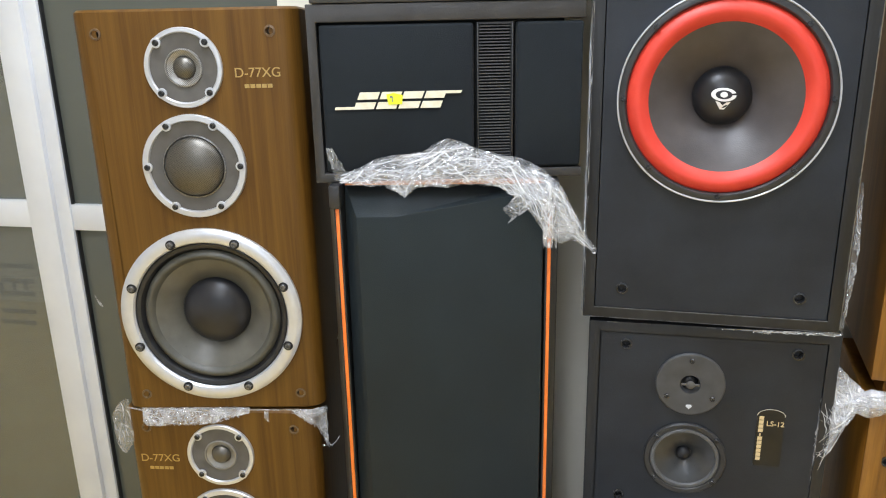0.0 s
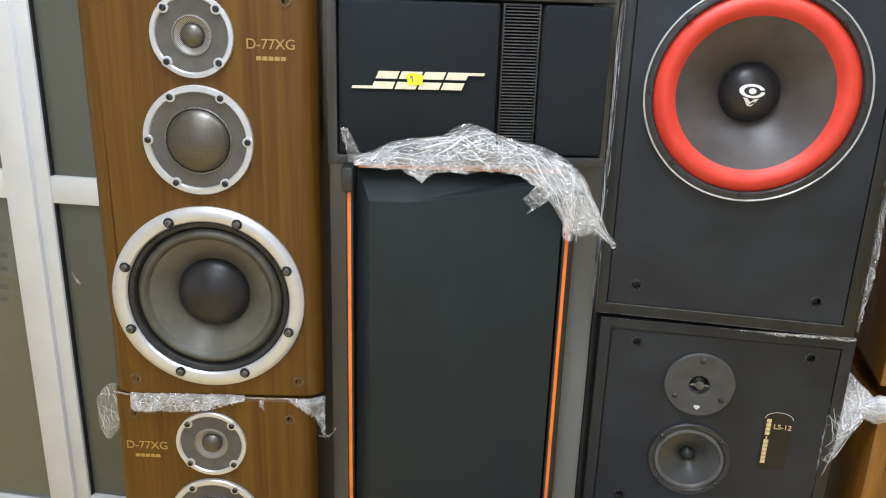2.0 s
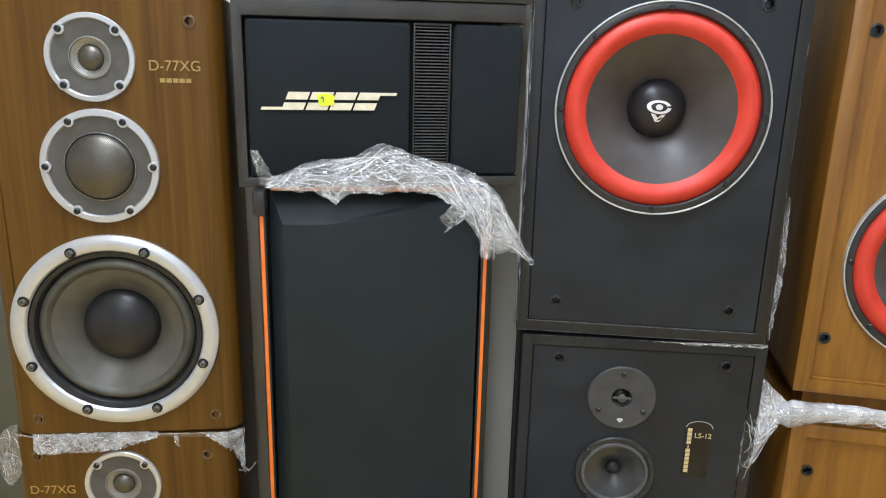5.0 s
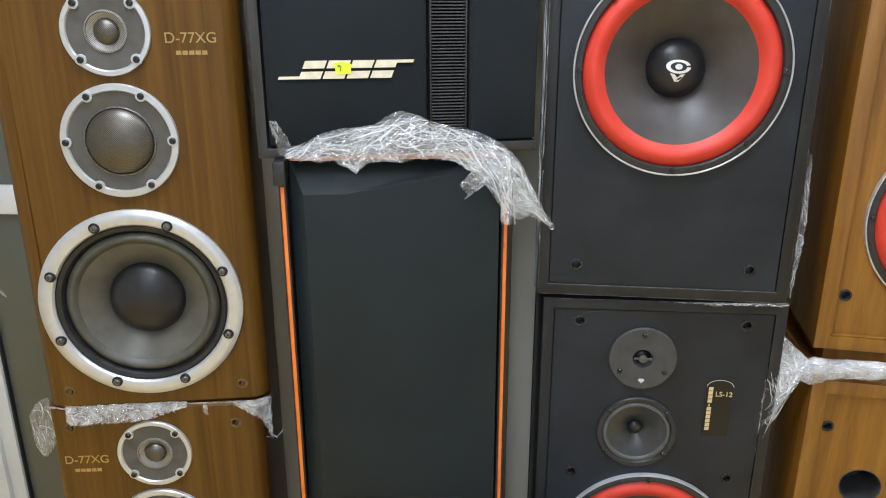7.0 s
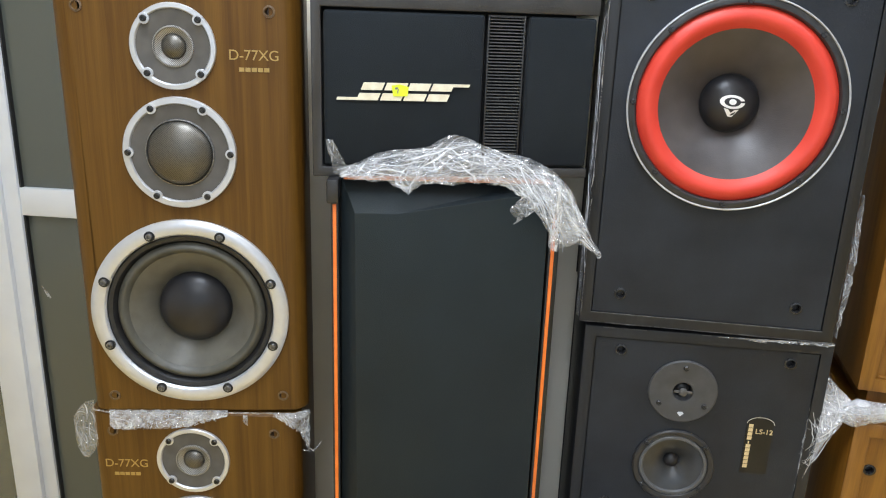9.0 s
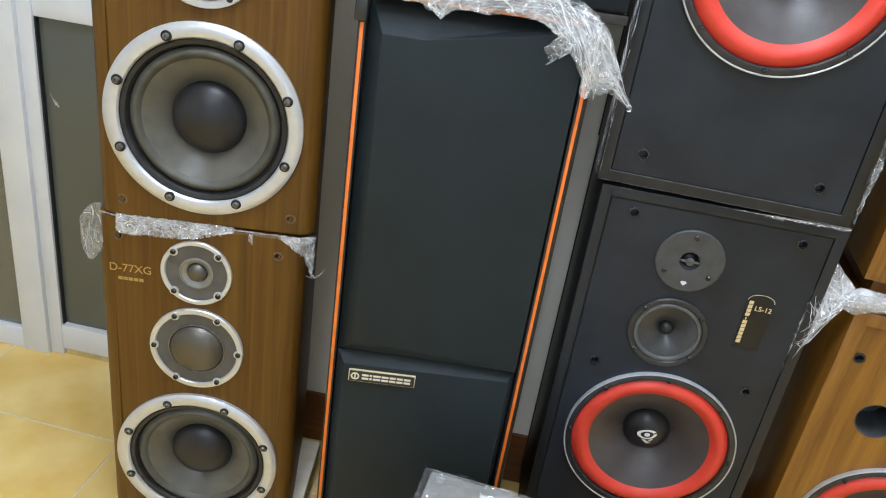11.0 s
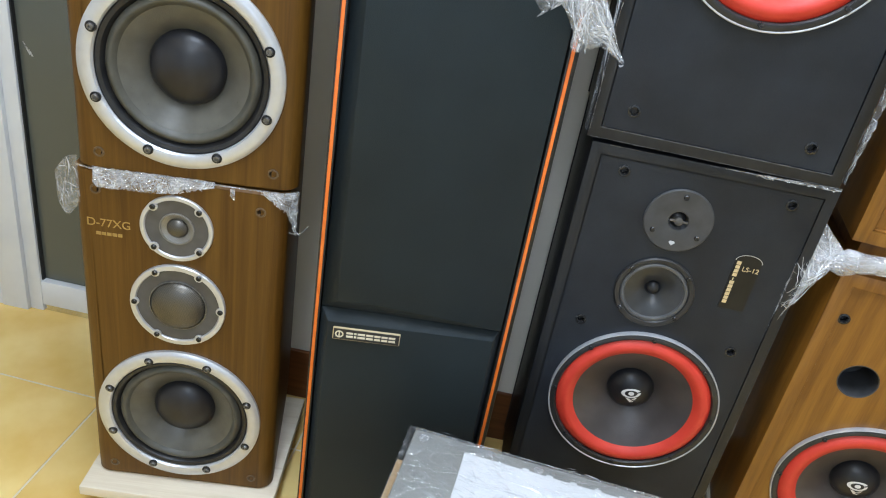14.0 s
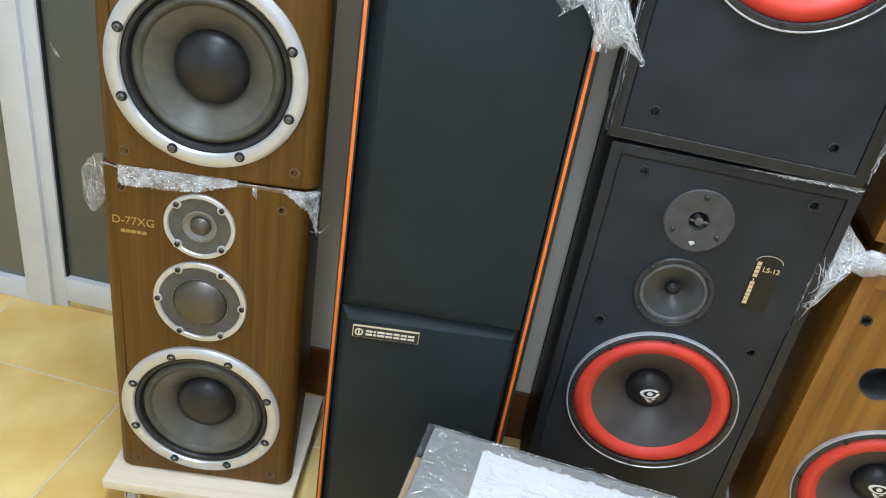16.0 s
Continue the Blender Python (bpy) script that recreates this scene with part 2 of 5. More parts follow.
GOLD = surface("gold_print", (0.40, 0.27, 0.09), (0.52, 0.37, 0.15), 120, rough=0.4, metal=0.6)
GOLD_PALE = surface("pale_gold_print", (0.66, 0.54, 0.33), (0.78, 0.66, 0.43), 120, rough=0.35, metal=0.4)
BLACK_VINYL = surface("black_ash_vinyl", (0.010, 0.011, 0.013), (0.022, 0.0235, 0.027), 24, (1.0, 1.0, 0.12), 0.45, spec=0.4, bump=0.25, bump_scale=160)
BLACK_BAFFLE = surface("black_baffle", (0.0105, 0.0128, 0.0180), (0.0205, 0.0250, 0.0335), 9, rough=0.5, spec=0.35, bump=0.16, bump_scale=420)
BLACK_PLASTIC = surface("black_plastic", (0.016, 0.016, 0.017), (0.03, 0.03, 0.032), 40, rough=0.38, bump=0.05)
GREY_PLASTIC = surface("dark_grey_plastic", (0.045, 0.046, 0.048), (0.065, 0.066, 0.07), 40, rough=0.5, bump=0.12, bump_scale=900)
RING_METAL = surface("satin_ring_metal", (0.50, 0.51, 0.54), (0.62, 0.63, 0.66), 60, rough=0.42, metal=0.45)
SCUFF_AND_GLINT = surface("rubbed_edge_and_glint", (0.05, 0.05, 0.052), (0.15, 0.15, 0.155), 60, rough=0.5)
GREY_RUBBER = surface("mid_grey_rubber", (0.075, 0.077, 0.08), (0.105, 0.107, 0.11), 40, rough=0.38, bump=0.05)
GLOSS_BLACK = surface("gloss_black_plastic", (0.006, 0.006, 0.007), (0.011, 0.011, 0.012), 40, rough=0.3, rough_vary=0.05, spec=0.4)
RED_FOAM = surface("red_surround", (0.60, 0.038, 0.023), (0.70, 0.056, 0.033), 18, rough=0.48, bump=0.08, bump_scale=600)
BROWN_CONE = surface("grey_brown_cone", (0.046, 0.039, 0.039), (0.080, 0.071, 0.070), 14, rough=0.42, bump=0.14, bump_scale=500)
PAPER_CONE = surface("dark_mid_cone", (0.03, 0.031, 0.033), (0.05, 0.052, 0.055), 30, rough=0.33)
WHITE_MARK = surface("white_print", (0.75, 0.75, 0.74), (0.84, 0.84, 0.83), 80, rough=0.45)
CREAM_MARK = surface("cream_badge", (0.72, 0.66, 0.50), (0.84, 0.79, 0.63), 90, rough=0.32)
YELLOW = surface("fluorescent_sticker", (0.72, 0.85, 0.02), (0.80, 0.92, 0.04), 60, rough=0.55)
GRILLE = cloth("charcoal_grille_cloth", (0.0075, 0.0132, 0.0165), (0.0120, 0.0205, 0.0250), rough=0.55, spec=0.30)
GRILLE_BLUE = cloth("black_blue_grille_cloth", (0.0095, 0.0125, 0.016), (0.015, 0.0195, 0.024), 1100)
GREY_CASE = surface("grey_case_vinyl", (0.028, 0.027, 0.027), (0.044, 0.043, 0.043), 12, rough=0.5, bump=0.2, bump_scale=300)
DARK_CASE = surface("dark_case_vinyl", (0.014, 0.0135, 0.0125), (0.026, 0.025, 0.023), 10, rough=0.4, bump=0.12, bump_scale=300)
ORANGE = surface("orange_strip", (0.78, 0.16, 0.015), (0.88, 0.21, 0.03), 40, rough=0.4)
COPPER = surface("copper_edge", (0.36, 0.12, 0.045), (0.52, 0.19, 0.08), 60, rough=0.35, metal=0.3)
WHITE_ALU = surface("white_aluminium", (0.68, 0.70, 0.74), (0.76, 0.78, 0.81), 6, rough=0.35, bump=0.03)
FROST = pane_glass("frosted_glass", (0.105, 0.115, 0.10), 0.14, 0.22)
CLEAR = pane_glass("smoky_glass", (0.20, 0.20, 0.18), 0.45, 0.12)
WALL = surface("grey_wall_paint", (0.80, 0.75, 0.63), (0.85, 0.80, 0.68), 5, rough=0.6, bump=0.08, bump_scale=150)
WALL_WHITE = surface("white_wall_paint", (0.70, 0.69, 0.66), (0.77, 0.76, 0.73), 4, rough=0.7, bump=0.06, bump_scale=150)
GROUT = surface("pale_grout", (0.70, 0.60, 0.42), (0.80, 0.71, 0.53), 60, rough=0.8)
TILE = surface("ochre_glazed_tile", (0.72, 0.45, 0.10), (0.92, 0.71, 0.29), 4, detail=10.0, rough=0.16, rough_vary=0.06, bump=0.02, bump_scale=40, coat=0.2, per_piece=0.05)
CARTON_GREY = surface("grey_wrapped_board", (0.23, 0.235, 0.22), (0.30, 0.305, 0.285), 7, rough=0.45, bump=0.06, bump_scale=60)
CARDBOARD = surface("tan_cardboard", (0.40, 0.26, 0.12), (0.52, 0.35, 0.17), 15, rough=0.8, bump=0.1)
PAPER = surface("white_paper", (0.70, 0.72, 0.74), (0.80, 0.81, 0.83), 10, rough=0.55)
INK = surface("grey_ink", (0.13, 0.14, 0.17), (0.22, 0.23, 0.27), 60, rough=0.6)
FAINT_INK = surface("faint_ink", (0.55, 0.57, 0.60), (0.64, 0.66, 0.69), 60, rough=0.6)
FILM = film("clear_stretch_film", 0.14, gain=0.40, gloss=0.08)
FILM_MILKY = film("milky_stretch_film", 0.30, (0.90, 0.91, 0.94), 50, gain=0.5, gloss=0.10)
FILM_WEB = film("cloudy_stretch_film", 0.42, (0.90, 0.91, 0.95), 24, 0.16, 0.45, 0.9, 0.12)
FILM_ROPE = film("bundled_stretch_film", 0.75, (0.90, 0.91, 0.95), 18, 0.16, 0.5, 0.04, 0.08)
FILM_THIN = film("thin_cover_film", 0.04, (0.92, 0.94, 0.97), 22, 0.12, 0.22, 0.2, 0.08)


def crease_film():
    """Folded film edges: their glints put in as white colour, each ridge more or less clear than the next."""
    m, t, p = nodes_of("film_fold_glint")
    n, l = t.nodes, t.links
    p.inputs["Base Color"].default_value = (0.90, 0.92, 0.95, 1)
    p.inputs["Roughness"].default_value = 0.18
    p.inputs["Specular IOR Level"].default_value = 0.9
    geo = n.new("ShaderNodeNewGeometry")
    rng = n.new("ShaderNodeMapRange")
    rng.inputs["To Min"].default_value, rng.inputs["To Max"].default_value = 0.06, 0.70
    l.new(geo.outputs["Random Per Island"], rng.inputs["Value"])
    l.new(rng.outputs["Result"], p.inputs["Alpha"])
    return m


CREASE = crease_film()
WHEEL = surface("grey_rubber_wheel", (0.42, 0.40, 0.35), (0.55, 0.53, 0.47), 60, rough=0.5)


# ---- building helpers ----
def mesh_of(name, bm, material, smooth=35):
    me = bpy.data.meshes.new(name)
    bmesh.ops.recalc_face_normals(bm, faces=bm.faces)
    bm.to_mesh(me)
    bm.free()
    me.materials.append(material)
    if smooth:
        me.shade_smooth()
        me.set_sharp_from_angle(angle=radians(smooth))
    return me


def part(name, bm, material, parent, label="", smooth=35):
    ob = new(name, mesh_of(name, bm, material, smooth))
    ob.parent = parent
    return tagged(ob, label)


def thing(name, m, label, category, group=""):
    e = new(name)
    e.empty_display_size = 0.05
    e.matrix_world = m
    return tagged(e, label, category, group)


def add_box(bm, x0, x1, y0, y1, z0, z1, bevel=0.0, segs=2):
    r = bmesh.ops.create_cube(bm, size=1)
    for v in r["verts"]:
        v.co = Vector(((x0 + x1) / 2 + v.co.x * (x1 - x0), (y0 + y1) / 2 + v.co.y * (y1 - y0), (z0 + z1) / 2 + v.co.z * (z1 - z0)))
    if bevel:
        edges = list({e for v in r["verts"] for e in v.link_edges})
        bmesh.ops.bevel(bm, geom=edges, offset=bevel, segments=segs, affect="EDGES", profile=0.5)
    return bm


def box(*a, **k):
    return add_box(bmesh.new(), *a, **k)


def lathe(profile, cx=0.0, cz=0.0, segs=64, bm=None):
    """Turns a profile of (radius, depth) pairs about a level axis that runs into the cabinet."""
    bm = bm or bmesh.new()
    rings = []
    for r, y in profile:
        if r < 1e-6:
            rings.append([bm.verts.new((cx, y, cz))])
        else:
            rings.append([bm.verts.new((cx + r * math.cos(2 * math.pi * i / segs), y, cz + r * math.sin(2 * math.pi * i / segs))) for i in range(segs)])
    for a, b in zip(rings, rings[1:]):
        for i in range(segs):
            j = (i + 1) % segs
            if len(a) == 1 and len(b) == 1:
                continue
            if len(b) == 1:
                bm.faces.new((a[i], a[j], b[0]))
            elif len(a) == 1:
                bm.faces.new((a[0], b[j], b[i]))
            else:
                bm.faces.new((a[i], a[j], b[j], b[i]))
    return bm


def arc(r0, y0, r1, y1, bulge, n=8):
    """Points from (r0, y0) to (r1, y1) that bow out by bulge."""
    out = []
    for i in range(n + 1):
        s = i / n
        out.append((r0 + (r1 - r0) * s, y0 + (y1 - y0) * s - bulge * math.sin(math.pi * s)))
    return out


def dome(r, y_rim, height, n=8):
    return [(r * math.cos(a), y_rim - height * math.sin(a)) for a in (math.pi / 2 * i / n for i in range(n))] + [(0, y_rim - height)]


def plate_with_holes(bm, x0, x1, z0, z1, y, holes, segs=48):
    """A flat face with round holes (x, z, radius) through it, and a short throat behind each."""
    edges = []

    def loop(pts):
        vs = [bm.verts.new((p[0], y, p[1])) for p in pts]
        es = [bm.edges.new((vs[i], vs[(i + 1) % len(vs)])) for i in range(len(vs))]
        edges.extend(es)
        return vs, es
    loop([(x0, z0), (x1, z0), (x1, z1), (x0, z1)])
    throats = []
    for hx, hz, hr in holes:
        n = segs if hr > 0.02 else 16
        vs, es = loop([(hx + hr * math.cos(2 * math.pi * i / n), hz + hr * math.sin(2 * math.pi * i / n)) for i in range(n)])
        throats.append(es)
    bmesh.ops.triangle_fill(bm, use_beauty=True, use_dissolve=False, edges=edges)
    for es in throats:
        r = bmesh.ops.extrude_edge_only(bm, edges=es)
        for v in r["geom"]:
            if isinstance(v, bmesh.types.BMVert):
                v.co.y += 0.014
    return bm


def solid(bm, pts, y0, y1):
    """A flat outline of (x, z) points, thick from y0 to y1."""
    a = [bm.verts.new((x, y0, z)) for x, z in pts]
    b = [bm.verts.new((x, y1, z)) for x, z in pts]
    bm.faces.new(a)
    bm.faces.new(list(reversed(b)))
    for i in range(len(pts)):
        j = (i + 1) % len(pts)
        bm.faces.new((a[i], b[i], b[j], a[j]))
    return bm


def slab(x0, x1, z0, z1, slant=0.0):
    return [(x0, z0), (x1, z0), (x1 + slant, z1), (x0 + slant, z1)]


def lettering(name, text, size, m, material, parent, label="", thick=0.0004):
    cu = bpy.data.curves.new(name, "FONT")
    cu.body, cu.size, cu.extrude, cu.align_x, cu.align_y = text, size, thick, "CENTER", "CENTER"
    tmp = bpy.data.objects.new("lettering_source", cu)
    scene.collection.objects.link(tmp)
    bpy.context.view_layer.update()
    me = bpy.data.meshes.new_from_object(tmp.evaluated_get(bpy.context.evaluated_depsgraph_get()))
    bpy.data.objects.remove(tmp)
    me.materials.clear()
    me.materials.append(material)
    ob = new(name, me)
    ob.parent = parent
    ob.matrix_local = m
    return tagged(ob, label)


def screw_mesh(r, h, material=None):
    return mesh_of("screw", lathe([(r, 0), (r, -0.6 * h), (0.78 * r, -h), (0.45 * r, -h), (0.42 * r, -0.35 * h), (0, -0.35 * h)], segs=14), material or STEEL)


SCREW_BIG = screw_mesh(0.0056, 0.005)
WASHER = mesh_of("washer", lathe([(0.0086, 0.002), (0.0086, -0.0008), (0.0072, -0.0012), (0.006, -0.0004), (0, -0.0004)], segs=18), RUBBER)
SCREW_SMALL = screw_mesh(0.0050, 0.0035, SCREW_DARK)
SCREW_BLACK = screw_mesh(0.0046, 0.003, SOCKET_GREY)
LOBE = mesh_of("screw_lobe", lathe([(0.0082, 0.003), (0.0082, -0.0001), (0.0079, -0.0004), (0, -0.0005)], segs=24), SILVER)
SOCKET_RING = mesh_of("grille_socket", lathe([(0.0092, 0.0), (0.009, -0.0016), (0.0065, -0.002), (0.0056, 0.0005), (0.0052, 0.012), (0, 0.0122)], segs=18), SOCKET)
SOCKET_BLACK = mesh_of("grille_socket", lathe([(0.0105, 0.0), (0.0105, -0.0016), (0.0075, -0.0022), (0.0063, 0.0005), (0.006, 0.012), (0, 0.0122)], segs=18), SOCKET_GREY)


def piece(name, me, parent, x, y, z, label=""):
    ob = new(name, me)
    ob.parent = parent
    ob.location = (x, y, z)
    return tagged(ob, label)


def screws(me, parent, cx, cz, r, y, angles, washer=None):
    for a in angles:
        if washer:
            piece("washer", washer, parent, cx + r * math.cos(radians(a)), y, cz + r * math.sin(radians(a)))
        piece("screw", me, parent, cx + r * math.cos(radians(a)), y, cz + r * math.sin(radians(a)))


# ---- the room ----
def structure(name, bm, material, label, m=None, category="", smooth=0):
    ob = new(name, mesh_of(name, bm, material, smooth))
    if m is not None:
        ob.matrix_world = m
    return tagged(ob, label, category, kind="structure")


floor = structure("floor", box(-3.2, 3.2, -3.2, 4.6, -0.12, -0.0014), GROUT, "pale grout bed under ochre glazed floor tiles", category="floor")
structure("ceiling", box(-3.2, 3.2, -3.2, 4.6, 2.95, 3.05), WALL_WHITE, "plain white painted ceiling of the shop", category="ceiling")
# The opening is made up to go with the added front fill.
wall_s = bmesh.new()
for x0, x1, z0, z1 in ((-3.2, -2.2, 0, 2.95), (1.6, 3.2, 0, 2.95), (-2.2, 1.6, 0, 0.5), (-2.2, 1.6, 2.6, 2.95)):
    add_box(wall_s, x0, x1, -3.3, -3.2, z0, z1)
structure("wall_south", wall_s, WALL_WHITE, "white painted wall with an added, unseen opening behind the camera", category="wall")
structure("wall_east", box(3.2, 3.3, -3.2, 4.6, 0, 2.95), WALL_WHITE, "plain white painted side wall", category="wall")
structure("wall_west", box(-3.3, -3.2, -3.2, 4.6, 0, 2.95), WALL_WHITE, "plain white painted side wall", category="wall")
structure("wall_north", box(-3.2, 3.2, 4.6, 4.7, 0, 2.95), WALL, "grey painted wall seen dimly behind the glass", category="wall")
PIER = pose(0.40, 1.536, 0, 0, 0, -13.3)
structure("wall_pier", box(-0.66, 2.7, 0, 0.22, 0, 2.95), WALL, "grey painted wall behind the stacked loudspeakers", PIER, "wall")
structure("baseboard", box(-0.66, 2.7, -0.012, -0.001, 0, 0.15, bevel=0.003), BROWN_BASE, "dark brown glazed skirting along the grey wall", PIER, "baseboard")


def door_frame_part(parent, name, x0, x1, y0, y1, z0, z1, label=""):
    return part(name, box(x0, x1, y0, y1, z0, z1, bevel=0.003), WHITE_ALU, parent, label)


def sliding_door():
    d = thing("door_1", DOOR, "white aluminium sliding door leaf with smoky glass", "door")
    d["kind"] = "structure"
    door_frame_part(d, "stile", -0.088, -0.012, 0, 0.045, 0, 2.3)
    door_frame_part(d, "stile", -0.98, -0.92, 0, 0.045, 0, 2.3)
    door_frame_part(d, "rail", -0.92, -0.088, 0.004, 0.041, 0, 0.067)
    door_frame_part(d, "rail", -0.92, -0.088, 0.004, 0.041, 0.962, 1.034)
    door_frame_part(d, "rail", -0.92, -0.088, 0.004, 0.041, 2.22, 2.3)
    for z0, z1 in ((0.067, 0.962), (1.034, 2.22)):
        part("pane", box(-0.92, -0.088, 0.020, 0.026, z0, z1), CLEAR, d)
        part("gasket", box(-0.0915, -0.088, 0.010, 0.0195, z0, z1), RUBBER, d, "thin black rubber gasket", 0)
    sign = bmesh.new()
    for k, z in enumerate((0.672, 0.705, 0.758, 0.795, 0.838)):
        add_box(sign, -0.26 + 0.008 * k, -0.15 + 0.006 * k, 0.027, 0.029, z, z + 0.013)
    for k, x in enumerate((-0.245, -0.205, -0.168)):
        add_box(sign, x, x + 0.012, 0.0272, 0.0288, 0.771 + 0.002 * k, 0.795)
    part("sign_bars", sign, INK, d, "grey lettering bars on the glass", 0)
    return d


DOOR = pose(-0.889, 1.952, 0, 0, 0, -14)
sliding_door()


def fixed_panel():
    d = thing("window_1", DOOR @ pose(0, 0.012, 0), "white aluminium fixed panel with frosted grey glass", "window")
    d["kind"] = "structure"
    door_frame_part(d, "stile", -0.012, 0.027, 0, 0.045, 0, 2.3)
    door_frame_part(d, "stile", 0.665, 0.725, 0, 0.045, 0, 2.3)
    door_frame_part(d, "rail", 0.027, 0.665, 0.0, 0.041, 0.022, 0.100)
    door_frame_part(d, "rail", 0.027, 0.665, 0.004, 0.041, 0.955, 1.024)
    door_frame_part(d, "rail", 0.027, 0.665, 0.004, 0.041, 2.22, 2.3)
    part("track", box(0.027, 0.665, 0.006, 0.041, 0, 0.022, bevel=0.002), CHROME, d, "grey metal floor track")
    for z0, z1 in ((0.100, 0.955), (1.024, 2.22)):
        part("pane", box(0.027, 0.665, 0.020, 0.026, z0, z1), FROST, d)
        part("gasket", box(0.027, 0.0315, 0.008, 0.0195, z0, z1), RUBBER, d, "thin black rubber gasket", 0)
    smear = bmesh.new()
    for x, z, ln, tilt in ((0.056, 0.739, 0.026, -0.012), (0.052, 0.748, 0.022, -0.010), (0.062, 0.736, 0.018, -0.008)):
        smear.faces.new([smear.verts.new(p) for p in ((x, 0.0195, z), (x + 0.004, 0.0195, z + 0.002), (x + tilt + 0.003, 0.0195, z + ln), (x + tilt, 0.0195, z + ln))])
    part("smear", smear, FILM_MILKY, d, "pale smear on the glass", 0)
    return d


fixed_panel()
structure("wall_over_door", box(-2.35, 0.80, 0.0, 0.12, 2.3, 2.95), WALL_WHITE, "white painted wall over the glass partition", DOOR, "wall")
structure("wall_beside_door", box(-2.35, -0.98, 0.0, 0.12, 0, 2.3), WALL_WHITE, "white painted wall beside the sliding door", DOOR, "wall")


def ceiling_light(x, y, sx, sy, gain=1.0):
    t = thing("ceiling_light", pose(x, y, 2.95), "flat white ceiling light panel out of view, switched on", "ceiling light", "ceiling lights")
    part("frame", box(-sx / 2 - 0.02, sx / 2 + 0.02, -sy / 2 - 0.02, sy / 2 + 0.02, -0.03, 0, bevel=0.004), WHITE_ALU, t)
    glow, tree, p = nodes_of("lit_diffuser")
    p.inputs["Base Color"].default_value = (0.9, 0.9, 0.9, 1)
    p.inputs["Emission Color"].default_value = (0.875, 0.955, 1.09, 1)
    p.inputs["Emission Strength"].default_value = 5.0 * gain
    part("diffuser", box(-sx / 2, sx / 2, -sy / 2, sy / 2, -0.036, -0.031), glow, t, "glowing white diffuser", 0)
    lamp = bpy.data.lights.new("ceiling_lamp", "AREA")
    lamp.shape, lamp.size, lamp.size_y, lamp.energy = "RECTANGLE", sx, sy, LAMP_POWER * gain * sx * sy
    lamp.color = (0.875, 0.955, 1.09)
    ob = new("ceiling_lamp", lamp)
    ob.matrix_world = pose(x, y, 2.905)
    return t


# The two panels at negative y are added to brighten the wall gap.
for lx, ly, lw, ld, lg in ((-0.20, 0.55, 0.5, 1.0, 1.7), (-0.75, -2.4, 0.5, 1.2, 1.3), (1.5, 0.4, 1.2, 0.3, 1.0), (-0.45, -1.1, 0.4, 1.2, 0.7)):
    ceiling_light(lx, ly, lw, ld, lg)
# Added unseen panel that lights the room behind the glass.
ceiling_light(-1.3, 3.3, 1.2, 0.3)


def open_case(w0, w1, h, depth, left, right, bottom, top, recess, bevel=0.002):
    """A box with a lipped, recessed front, in one connected shell."""
    bm = bmesh.new()
    def ring(x0, x1, y, z0, z1):
        return [bm.verts.new(p) for p in ((x0, y, z0), (x1, y, z0), (x1, y, z1), (x0, y, z1))]
    back = ring(w0, w1, depth, 0, h)
    rim = ring(w0, w1, 0, 0, h)
    lip = ring(w0 + left, w1 - right, 0, bottom, h - top)
    deep = ring(w0 + left, w1 - right, recess, bottom, h - top)
    for a, b in ((back, rim), (rim, lip), (lip, deep)):
        for i in range(4):
            j = (i + 1) % 4
            bm.faces.new((a[i], a[j], b[j], b[i]))
    bm.faces.new(back)
    bm.faces.new(deep)
    bm.normal_update()
    sharp = [e for e in bm.edges if all(v in back or v in rim for v in e.verts)]
    bmesh.ops.bevel(bm, geom=sharp, offset=bevel, segments=2, affect="EDGES", profile=0.5)
    return bm


# ---- walnut loudspeakers ----
A8 = [22.5 + 45 * k for k in range(8)]


